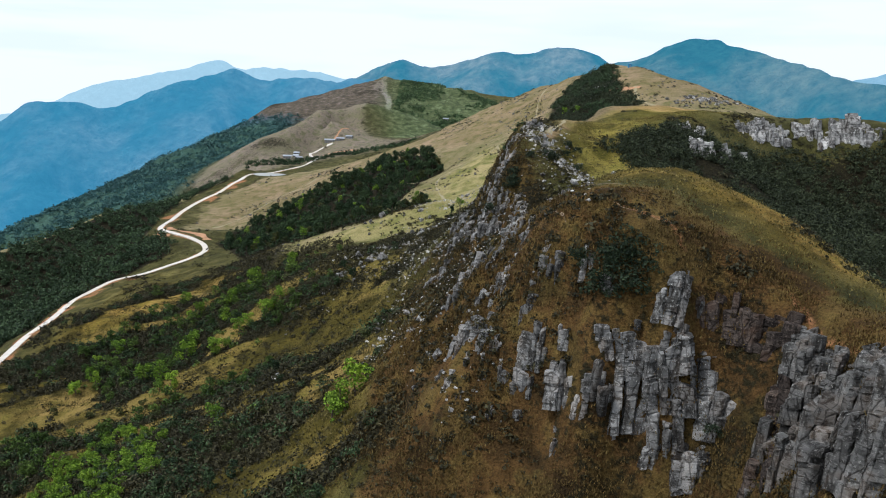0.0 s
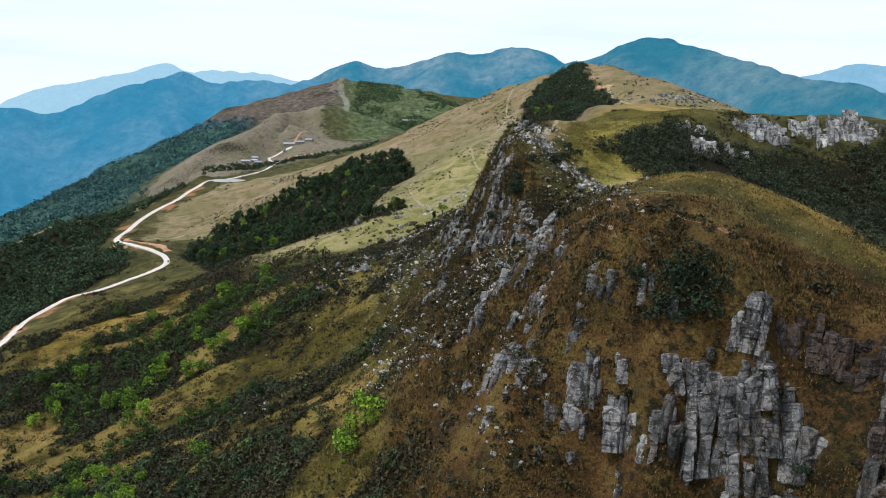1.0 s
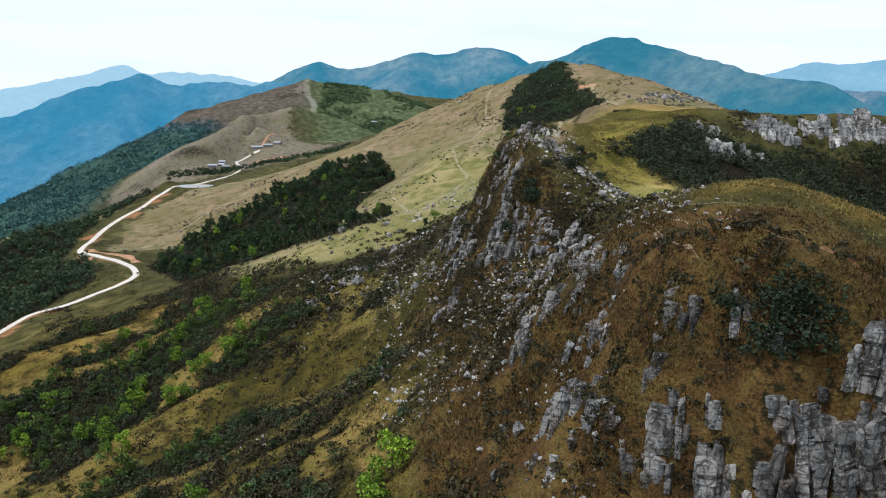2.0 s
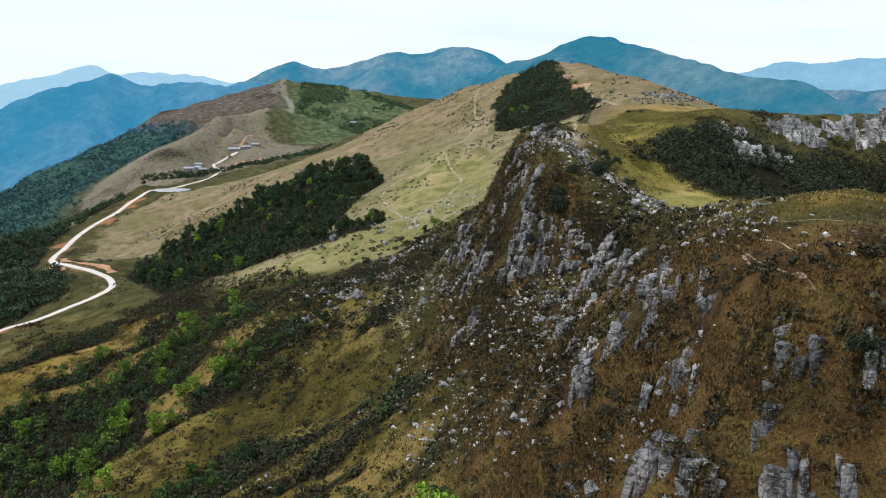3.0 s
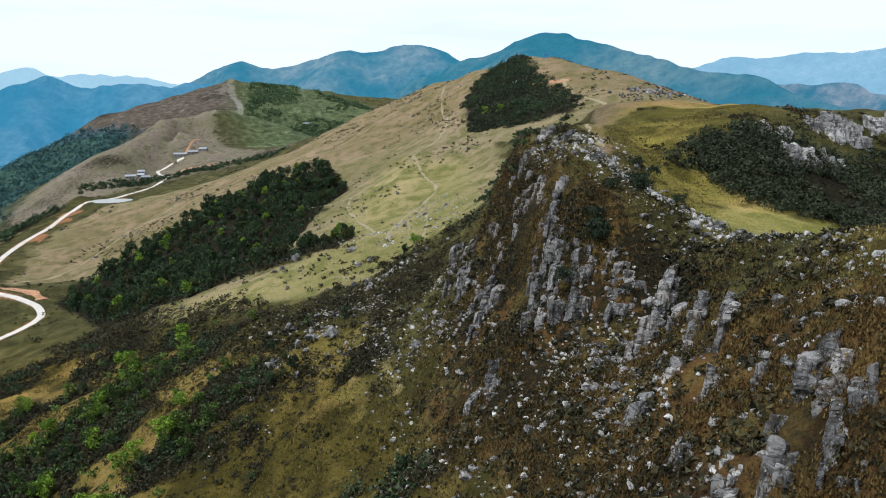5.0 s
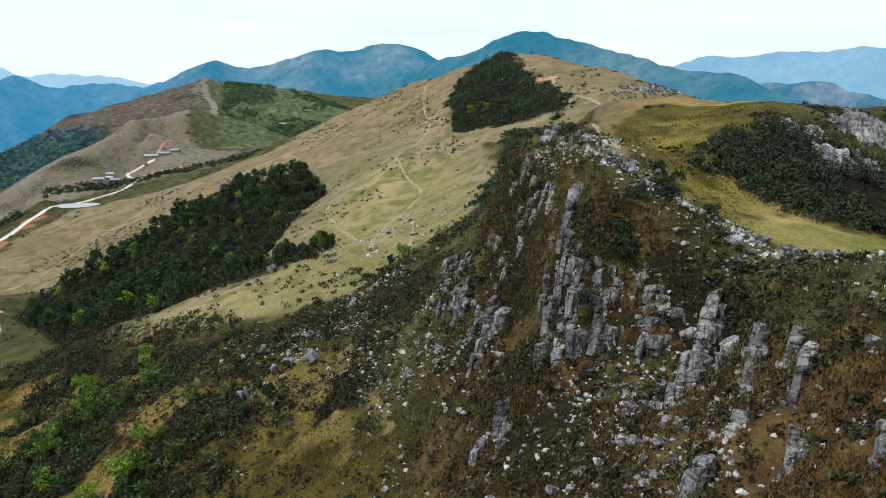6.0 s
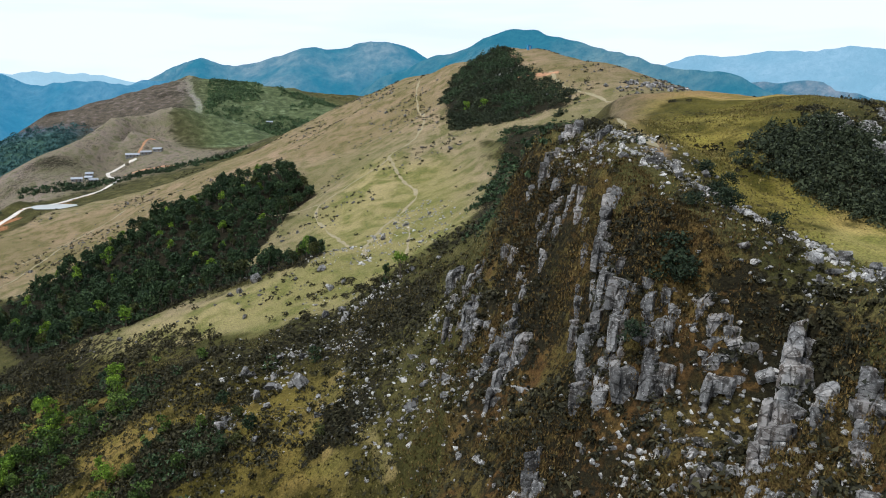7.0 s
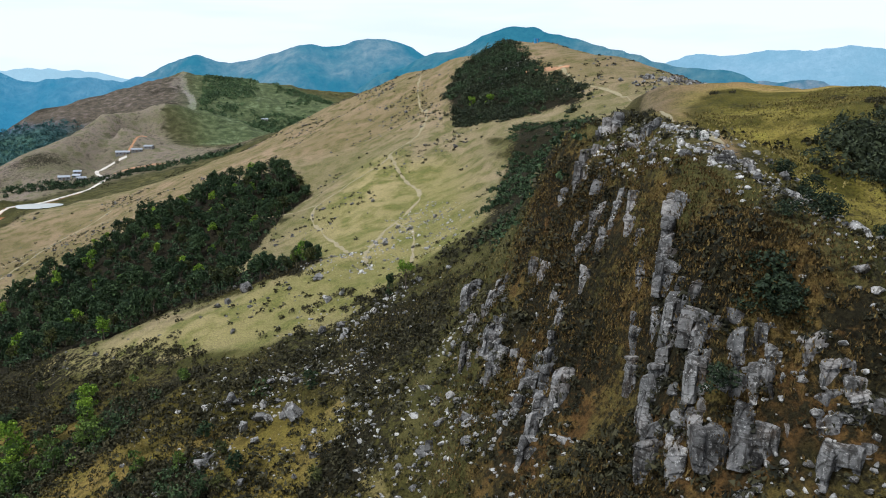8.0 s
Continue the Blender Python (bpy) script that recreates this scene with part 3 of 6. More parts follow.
# steep cliff ground darkens: scrub, plus the shade between rocks painted in
_scrub_shade = np.maximum(_scrub_shade, inside(RUST_ZONE, _x, _y, 6) * smooth(0.9, 1.7, _st) * (0.42 + 0.2 * smooth(190, 240, _y) + 0.3 * fbm(_x, _y, 9, 3, 65)))
# cliff bay: brown plants, and the overhang's shade put into the cover
_scrub_shade = np.maximum(_scrub_shade, 0.5 * (1 - smooth(5, 12, np.hypot(_x - 51, _y - 126))))
_bald = 1 - smooth(6, 16, line_distance(WOOD_RIDGE, _x + 6 * _wob, _y))
_scrub_shade = _scrub_shade * (1 - 0.9 * _bald)
_dry = np.maximum(_dry, 0.75 * _bald)
_lane = smooth(-0.18, 0.22, lanes(_x, _y))
_west = inside(WEST_LANES, _x + 5 * _wob, _y, 12)
_scrub_shade = _scrub_shade * (1 - _west) + _west * (0.16 + 0.62 * _lane)
_dry = np.maximum(_dry, _west * (0.52 - 0.42 * _lane + 0.22 * _wob))
_scrub_shade = np.maximum(_scrub_shade * (1 - inside(FAR_TREES, _x, _y, 25)), 0.22 * inside(FAR_TREES, _x, _y, 25))
_dry *= 1 - inside(FAR_TREES, _x, _y, 25)
_scrub_shade = np.maximum(_scrub_shade, inside(RUST_ZONE, _x, _y, 8) * smooth(18, 26, _x) * smooth(228, 238, _y) * (1 - smooth(256, 264, _y)) * (0.5 + 0.3 * _wob))
_scrub_shade = np.maximum(_scrub_shade, 0.95 * inside(CREST_WOODS, _x, _y, 8))
_scrub_shade = np.maximum(_scrub_shade, inside(FAR_DUSK, _x, _y, 25) * (0.14 + 0.45 * fbm(_x, _y, 70, 4, 57)) * smooth(5, 14, line_distance(FAR_TRACK, _x, _y)))
_scrub_shade = np.maximum(_scrub_shade, inside(FAR_BARE, _x, _y, 25) * (0.14 + 0.34 * fbm(_x, _y, 60, 4, 58)))
_scrub_shade = np.maximum(_scrub_shade, inside(BOWL_GRASS, _x, _y, 10) * (0.10 + 0.42 * fbm(_x, _y, 22, 4, 59)))
# foot of the near wall: shade of its gaps painted as dark cover
_scrub_shade = np.maximum(_scrub_shade, 0.35 * (1 - smooth(8, 16, np.hypot(_x - 54, _y - 108))))
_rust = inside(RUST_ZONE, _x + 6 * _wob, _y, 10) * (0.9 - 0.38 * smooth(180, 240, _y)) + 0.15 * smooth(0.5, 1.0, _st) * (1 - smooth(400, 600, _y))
_earth = np.clip(0.55 * (1 - smooth(3.0, 6.5, _on_road + 2.0 * _wob)) + 0.8 * smooth(0.25, 0.8, fbm(_x, _y, 26, 3, 71)) * (1 - smooth(6, 22, _on_road)), 0, 1)
RIM_PATHS = ([(59.0, 132), (60.2, 128.7), (60.6, 124.3), (61.9, 119.7), (61, 108.5), (59.4, 98.9), (64, 86)], [(26, 153.8), (30.4, 147.8), (35.2, 144.8), (40.6, 142.2), (41.5, 138)])
_earth = np.maximum(_earth, np.maximum.reduce([0.55 * (1 - smooth(0.4, 2.6, line_distance(_l, _x + 1.2 * _wob, _y))) for _l in RIM_PATHS]))
_rim = inside(RIM_GRASS, _x + 3 * _wob, _y, 6)
_scrub_shade, _rust = _scrub_shade * (1 - 0.85 * _rim), _rust * (1 - 0.7 * _rim)
_cover = np.clip(np.stack([_dry, _scrub_shade, _rust, _earth], 1), 0, 1)

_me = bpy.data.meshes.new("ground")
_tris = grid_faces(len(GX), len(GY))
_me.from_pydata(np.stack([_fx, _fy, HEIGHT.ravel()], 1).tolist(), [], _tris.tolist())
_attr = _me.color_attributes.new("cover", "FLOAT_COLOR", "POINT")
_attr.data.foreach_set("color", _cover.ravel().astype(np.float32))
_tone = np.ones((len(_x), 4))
# raised blue in the far zones paints haze into the ground colour
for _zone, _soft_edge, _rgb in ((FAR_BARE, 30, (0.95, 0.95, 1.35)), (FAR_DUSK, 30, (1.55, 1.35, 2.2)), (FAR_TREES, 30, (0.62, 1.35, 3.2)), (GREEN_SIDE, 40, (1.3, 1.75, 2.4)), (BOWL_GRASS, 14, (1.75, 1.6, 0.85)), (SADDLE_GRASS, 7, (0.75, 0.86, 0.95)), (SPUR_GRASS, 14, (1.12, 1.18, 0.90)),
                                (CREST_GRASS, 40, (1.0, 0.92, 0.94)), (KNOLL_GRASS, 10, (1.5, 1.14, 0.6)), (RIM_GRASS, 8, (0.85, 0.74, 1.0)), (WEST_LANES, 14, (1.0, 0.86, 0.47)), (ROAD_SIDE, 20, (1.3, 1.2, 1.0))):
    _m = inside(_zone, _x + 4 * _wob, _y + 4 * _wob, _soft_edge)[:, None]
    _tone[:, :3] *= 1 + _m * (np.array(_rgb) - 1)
_attr2 = _me.color_attributes.new("grass_haze_tone", "FLOAT_COLOR", "POINT")
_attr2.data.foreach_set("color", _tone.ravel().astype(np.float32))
_me.polygons.foreach_set("use_smooth", [True] * len(_me.polygons))
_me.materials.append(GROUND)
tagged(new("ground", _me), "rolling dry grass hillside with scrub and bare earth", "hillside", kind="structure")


# ---- the ranges far off ----
def far_range(name, crest, mat, width, drop, rough, seed, label, n_u=260, n_v=80):
    c = curve_through(crest, 3000.0 / n_u)
    run = np.r_[0, np.cumsum(np.linalg.norm(np.diff(c[:, :2], axis=0), axis=1))]
    c = np.stack([np.interp(np.linspace(0, run[-1], n_u), run, c[:, k]) for k in range(3)], 1)
    d = np.gradient(c[:, :2], axis=0)
    d /= np.linalg.norm(d, axis=1)[:, None] + 1e-9
    for _ in range(400):
        d[1:-1] = (d[:-2] + d[1:-1] + d[2:]) / 3
    side = np.stack([d[:, 1], -d[:, 0]], 1)
    v = np.linspace(-1, 1, n_v)
    uu, vv = np.meshgrid(np.arange(n_u), v, indexing="ij")
    x, y = c[uu, 0] + side[uu, 0] * vv * width, c[uu, 1] + side[uu, 1] * vv * width
    fall = np.abs(vv) ** 0.85
    gully = (ridged(x, y, width * 0.6, 3, seed) + 0.5 * fbm(x, y, width * 0.2, 3, seed + 5)) * 2.7 * rough
    gully = np.minimum(gully - 0.9 * rough, 0.12 * rough) * np.minimum(1, 0.05 + fall * 2.2)
    crown = np.clip(fbm(x, y, 170, 4, seed + 13), -1, 1) * rough * 0.32 * np.exp(-(fall * 2.2) ** 2)
    z = c[uu, 2] + crown - drop * fall + gully * (1 - 0.4 * fall) + fbm(x, y, 60, 2, seed + 9) * 2.5
    verts = np.stack([x, y, z], 2).reshape(-1, 3)
    ob = obj_from(name, verts.tolist(), grid_faces(n_v, n_u).tolist(), mat)
    ob.data.polygons.foreach_set("use_smooth", [True] * len(ob.data.polygons))
    return tagged(ob, label, "mountain range", kind="structure")


# blue emission that stands in for haze over the far ranges
HAZE_GLOW = (0.09, 0.46, 0.70)
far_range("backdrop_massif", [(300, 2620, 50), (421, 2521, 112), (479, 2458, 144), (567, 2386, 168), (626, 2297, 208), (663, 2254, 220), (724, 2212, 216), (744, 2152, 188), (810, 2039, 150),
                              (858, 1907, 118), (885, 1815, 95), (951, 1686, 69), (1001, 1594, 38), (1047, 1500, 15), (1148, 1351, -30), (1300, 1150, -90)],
          haze_glow_material("massif_woods", (0.02, 0.055, 0.045), (0.13, 0.13, 0.09), HAZE_GLOW, 0.39), 620, 330, 34, 5, "broad wooded mountain with a bare rounded summit")
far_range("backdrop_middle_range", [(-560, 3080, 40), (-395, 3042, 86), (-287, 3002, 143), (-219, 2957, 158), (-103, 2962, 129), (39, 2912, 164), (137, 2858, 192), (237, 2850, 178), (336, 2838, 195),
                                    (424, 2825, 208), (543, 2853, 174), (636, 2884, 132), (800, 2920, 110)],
          haze_glow_material("middle_woods", (0.02, 0.055, 0.05), (0.17, 0.15, 0.12), HAZE_GLOW, 0.44), 700, 360, 40, 11, "hazy wooded mountain range with bare spurs")
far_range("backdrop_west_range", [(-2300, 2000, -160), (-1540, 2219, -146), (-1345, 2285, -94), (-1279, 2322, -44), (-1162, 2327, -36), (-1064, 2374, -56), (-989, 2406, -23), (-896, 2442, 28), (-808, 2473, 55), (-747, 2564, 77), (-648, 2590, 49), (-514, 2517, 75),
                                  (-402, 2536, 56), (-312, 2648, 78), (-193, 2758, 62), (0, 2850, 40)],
          haze_glow_material("west_woods", (0.02, 0.06, 0.07), (0.09, 0.11, 0.11), (0.10, 0.47, 0.76), 0.50), 800, 380, 46, 17, "blue wooded mountain range sinking into haze")
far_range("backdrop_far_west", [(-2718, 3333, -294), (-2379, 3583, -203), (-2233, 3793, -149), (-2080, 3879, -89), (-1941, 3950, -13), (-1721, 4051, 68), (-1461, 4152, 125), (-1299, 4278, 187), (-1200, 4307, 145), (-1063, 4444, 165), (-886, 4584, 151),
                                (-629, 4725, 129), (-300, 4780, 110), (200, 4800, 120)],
          haze_glow_material("far_woods", (0.03, 0.05, 0.06), (0.06, 0.08, 0.09), (0.56, 0.82, 0.94), 0.80), 500, 330, 40, 23, "pale blue distant peaks in haze")
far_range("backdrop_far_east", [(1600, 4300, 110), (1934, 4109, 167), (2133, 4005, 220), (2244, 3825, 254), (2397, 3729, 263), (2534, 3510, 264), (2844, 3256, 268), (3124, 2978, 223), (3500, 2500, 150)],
          haze_glow_material("far_east_woods", (0.03, 0.05, 0.06), (0.08, 0.09, 0.10), (0.40, 0.70, 0.88), 0.72), 600, 380, 40, 29, "pale blue distant range in haze")
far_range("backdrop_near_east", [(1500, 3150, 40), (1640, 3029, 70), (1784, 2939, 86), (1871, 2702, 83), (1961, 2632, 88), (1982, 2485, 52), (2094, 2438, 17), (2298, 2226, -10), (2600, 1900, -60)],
          haze_glow_material("east_woods", (0.03, 0.05, 0.05), (0.24, 0.17, 0.14), HAZE_GLOW, 0.40), 420, 300, 30, 37, "hazy low hill with bare reddish slopes")


# ---- the concrete road ----
def ribbon(name, line, half, mat, lift, thick=0.0, parent=None, ragged=0.0):
    c = np.array(line, float)
    d = np.gradient(c[:, :2], axis=0)
    d /= np.linalg.norm(d, axis=1)[:, None] + 1e-9
    side = np.stack([d[:, 1], -d[:, 0]], 1)
    rows = []
    offs = np.linspace(-half, half, 5)
    for k in range(len(c)):
        z0 = c[k, 2] if c.shape[1] > 2 else None
        row = []
        swell = 1 + ragged * float(vnoise(np.array([k / 2.3]), np.array([c[0, 0]]), 19)[0])
        for o in offs * max(0.25, swell):
            x, y = c[k, 0] + side[k, 0] * o, c[k, 1] + side[k, 1] * o
            g = float(ground(np.array([x]), np.array([y]))[0])
            row.append((x, y, (g if z0 is None else max(g, z0)) + lift))
        if thick:
            row = [(row[0][0], row[0][1], row[0][2] - thick)] + row + [(row[-1][0], row[-1][1], row[-1][2] - thick)]
        rows.append(row)
    w = len(rows[0])
    verts = [p for r in rows for p in r]
    return obj_from(name, verts, grid_faces(w, len(rows)).tolist(), mat, parent)


_rc = ROAD_CURVE.copy()
_rz = np.array([float(ground(np.array([p[0]]), np.array([p[1]]))[0]) for p in _rc])
for _ in range(6):
    _rz[1:-1] = (_rz[:-2] + 2 * _rz[1:-1] + _rz[2:]) / 4
_rc[:, 2] = _rz
tagged(ribbon("road", _rc, 2.0, CONCRETE, 0.25, 0.8), "pale concrete mountain road on orange earth", "road", kind="structure")


# ---- rock ----
def rock_block(seed, rings=18, sides=15):
    """An upright jointed block of limestone in a unit box, front towards -y."""
    r = random.Random(seed)
    joints = sorted(r.uniform(0.12, 0.9) for _ in range(r.randint(2, 4)))
    levels = [0.0] + [k / rings for k in range(1, rings)] + [1.0]
    for j in joints:
        levels += [j - 0.014, j, j + 0.014]
    levels = sorted(levels)
    shift = {}
    lean = r.uniform(-0.12, 0.12)
    grooves = [r.randrange(sides) for _ in range(2)]
    verts = []
    power = r.uniform(3.0, 6.0)
    for z in levels:
        layer = sum(z > j for j in joints)
        if layer not in shift:
            shift[layer] = (r.uniform(-0.06, 0.06), r.uniform(-0.10, 0.06), r.uniform(0.86, 1.06), r.uniform(0.9, 1.05))
        sx, sy, kx, ky = shift[layer]
        pinch = 0.86 if any(abs(z - j) < 0.004 for j in joints) else 1.0
        top = 1.0 - 0.35 * max(0.0, (z - 0.9) / 0.1) ** 2
        for k in range(sides):
            a = 2 * math.pi * k / sides
            c, s = math.cos(a), math.sin(a)
            q = (abs(c) ** power + abs(s) ** power) ** (-1 / power) * 0.5
            wob = 1 + 0.13 * noise.noise((c * 1.7 + seed * 3.1, s * 1.7, z * 2.6)) + 0.07 * noise.noise((c * 5 + seed, s * 5, z * 9))
            if k in grooves:
                wob *= 0.88
            q *= wob * pinch * top
            zz = z + (0.10 * noise.noise((c * 1.3 + seed, s * 1.3, 7.7)) * (z > 0.55) if z > 0 else 0)
            verts.append((c * q * kx + sx + lean * (z - 0.5), s * q * ky + sy, zz))
    faces = []
    n = len(levels)
    for i in range(n - 1):
        for k in range(sides):
            a, b = i * sides + k, i * sides + (k + 1) % sides
            faces.append((a, b, b + sides, a + sides))
    faces.append(tuple(range((n - 1) * sides, n * sides)))
    me = bpy.data.meshes.new("rock_block")
    me.from_pydata(verts, [], faces)
    me.materials.append(ROCK)
    return me


def boulder_mesh(seed, mat):
    r = random.Random(seed)
    bm = bmesh.new()
    for _ in range(13):
        v = Vector((r.gauss(0, 1), r.gauss(0, 1), r.gauss(0, 1))).normalized()
        bm.verts.new((v.x * 0.55 * r.uniform(0.8, 1.1), v.y * 0.45 * r.uniform(0.8, 1.1), v.z * 0.36 * r.uniform(0.8, 1.1)))
    bmesh.ops.convex_hull(bm, input=bm.verts)
    bmesh.ops.delete(bm, geom=[v for v in bm.verts if not v.link_faces], context="VERTS")
    bmesh.ops.triangulate(bm, faces=bm.faces[:])
    me = bpy.data.meshes.new("boulder")
    bm.to_mesh(me)
    bm.free()
    me.materials.append(mat)
    return me


BLOCKS = [rock_block(100 + k) for k in range(14)]
BOULDERS = [boulder_mesh(200 + k, ROCK_PALE if k % 3 else ROCK_FACE) for k in range(12)]

# outcrops: foot x, y, z, width, height
KNOLL_WALL = [(18.9, 149.4, -34.5, 2.9, 5.9), (21.5, 147.0, -34.3, 1.5, 7.8), (26.1, 141.9, -33.2, 2.7, 5.4), (28.3, 137.1, -36.0, 1.8, 4.4),
              (12.0, 158.9, -41.2, 2.1, 3.4), (9.9, 165.3, -42.9, 1.2, 3.2), (17.4, 149.4, -37.8, 1.6, 2.3), (16.6, 148.0, -41.5, 2.0, 3.7),
              (15.1, 148.1, -43.7, 1.3, 3.5), (6.6, 164.5, -46.7, 1.2, 3.6), (9.3, 159.5, -45.5, 1.0, 3.0), (2.0, 175.8, -49.6, 1.6, 4.8),
              (5.1, 153.3, -51.3, 2.6, 5.1), (7.3, 150.2, -50.8, 1.8, 6.2), (2.2, 154.6, -53.9, 2.6, 7.5), (8.8, 150.5, -48.2, 1.1, 2.4),
              (9.6, 148.4, -51.0, 1.8, 3.0), (4.5, 149.6, -54.5, 1.4, 1.9), (11.8, 144.7, -55.2, 2.4, 3.3), (13.6, 143.8, -54.4, 1.3, 2.1),
              (15.5, 141.3, -56.4, 3.7, 5.2), (17.6, 140.2, -57.2, 1.9, 3.7), (22.3, 140.2, -46.0, 2.1, 4.9)]
BUTTRESS = [(16.9, 143.0, -51.1, 3.9, 9.0), (22.0, 135.7, -55.9, 5.6, 8.5), (24.5, 131.8, -56.3, 2.4, 4.4), (26.6, 132.0, -52.0, 3.0, 4.1),
            (28.2, 134.4, -44.1, 1.8, 4.9), (31.2, 134.0, -44.9, 4.7, 4.5), (30.8, 131.2, -58.5, 5.7, 15.4), (35.0, 130.5, -57.7, 4.4, 10.0),
            (34.2, 132.6, -48.4, 4.0, 4.3), (39.6, 132.6, -38.1, 4.0, 8.2), (40.0, 131.5, -43.5, 3.6, 5.7), (39.1, 130.6, -47.0, 6.0, 5.7),
            (39.8, 129.2, -53.4, 6.9, 7.4), (39.6, 127.7, -61.1, 5.0, 8.7), (43.0, 125.4, -65.8, 5.1, 7.8), (46.2, 129.8, -52.1, 3.6, 8.4),
            (47.3, 127.3, -57.2, 4.9, 8.5)]
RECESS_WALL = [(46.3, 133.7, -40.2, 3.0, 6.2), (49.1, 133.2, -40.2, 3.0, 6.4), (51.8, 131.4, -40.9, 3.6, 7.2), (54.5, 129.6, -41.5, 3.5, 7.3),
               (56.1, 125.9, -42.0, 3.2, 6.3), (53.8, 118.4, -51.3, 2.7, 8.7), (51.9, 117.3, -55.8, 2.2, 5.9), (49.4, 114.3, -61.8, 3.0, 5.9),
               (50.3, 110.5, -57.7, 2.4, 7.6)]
NEAR_WALL = [(50.8, 116.0, -58.3, 3.0, 9.1), (53.5, 111.9, -51.5, 3.5, 11.7), (56.0, 120.4, -46.4, 2.7, 9.2), (57.6, 115.1, -44.5, 4.3, 7.7),
             (57.1, 107.2, -44.1, 4.5, 8.4), (57.6, 103.6, -41.7, 3.5, 7.8), (57.0, 98.1, -41.1, 4.2, 7.5), (53.8, 103.4, -48.6, 5.7, 7.7),
             (54.2, 97.4, -46.5, 4.5, 7.5), (54.8, 93.4, -44.9, 4.4, 6.8), (50.7, 106.0, -55.6, 4.9, 7.9), (51.0, 97.2, -51.8, 5.6, 7.0),
             (53.4, 92.2, -49.2, 7.1, 6.8), (56.6, 93.9, -41.5, 3.7, 11.9), (54.6, 89.9, -47.3, 4.2, 10.0)]
LOW_STONES = [(8.6, 140.4, -62.5, 1.5, 2.8), (13.9, 139.2, -61.8, 1.5, 4.2), (15.4, 139.0, -62.1, 1.3, 3.5), (3.1, 143.5, -60.9, 0.9, 2.6),
              (21.1, 133.3, -63.1, 1.9, 2.7), (20.4, 132.7, -64.6, 1.0, 3.9), (-1.4, 151.6, -59.5, 0.9, 2.5), (0.6, 147.4, -59.4, 1.4, 3.6),
              (32.4, 130.5, -63.1, 2.0, 2.9), (30.3, 130.9, -60.7, 1.4, 2.0), (36.9, 127.6, -62.9, 2.4, 4.6)]
MID_SLOPE = [(15.3, 205.4, -43.3, 2.1, 3.9), (14.4, 192.3, -36.2, 1.4, 3.4), (13.8, 183.3, -34.7, 1.9, 4.5), (16.1, 184.4, -32.6, 2.3, 4.5),
             (13.3, 179.4, -34.1, 1.5, 2.6), (14.9, 178.8, -32.7, 1.9, 4.1), (14.7, 175.5, -33.2, 2.1, 4.2), (18.2, 175.4, -29.9, 1.8, 2.9),
             (16.9, 170.0, -31.1, 1.2, 4.3), (16.4, 165.3, -31.9, 1.6, 2.7), (12.2, 175.4, -36.1, 2.2, 3.6), (9.7, 181.9, -38.5, 2.0, 2.1),
             (5.9, 176.5, -41.4, 2.4, 4.5), (10.3, 173.9, -38.2, 1.2, 2.8), (8.7, 173.4, -40.2, 0.5, 2.5), (10.5, 171.8, -39.6, 1.4, 3.2),
             (12.2, 171.4, -37.9, 0.6, 2.0), (11.3, 162.4, -41.8, 1.9, 5.1), (14.3, 164.5, -36.0, 0.7, 1.6), (14.8, 163.7, -35.1, 0.6, 1.9),
             (2.8, 180.5, -47.1, 2.7, 5.1), (1.4, 179.0, -49.9, 2.6, 5.4), (4.9, 180.0, -43.3, 1.8, 1.9), (5.0, 194.1, -47.1, 2.2, 3.6),
             (8.8, 214.9, -51.2, 3.1, 4.7)]
CRAG_WALL = [(17.4, 279.3, -31.0, 3.4, 8.8), (15.0, 272.6, -36.2, 3.2, 7.6), (15.3, 266.8, -34.5, 4.6, 6.6), (17.5, 261.5, -34.4, 2.9, 5.1),
             (19.4, 260.5, -33.2, 2.2, 2.3), (13.5, 262.9, -39.6, 3.7, 6.4), (16.5, 259.6, -39.2, 2.5, 5.5), (18.7, 258.4, -36.4, 1.4, 4.7),
             (11.7, 258.0, -45.5, 4.1, 9.1), (14.5, 255.1, -44.5, 3.1, 7.0), (16.4, 253.9, -44.0, 2.7, 6.4), (17.3, 257.7, -39.2, 1.9, 4.1),
             (21.6, 255.4, -34.8, 1.7, 3.9), (23.1, 253.1, -35.5, 2.4, 4.5), (20.6, 250.7, -40.7, 1.7, 3.8), (20.0, 248.0, -43.8, 3.1, 5.7),
             (22.6, 247.4, -43.2, 2.7, 3.1), (23.6, 249.7, -38.7, 1.7, 3.8), (25.1, 248.8, -39.1, 1.8, 5.6)]
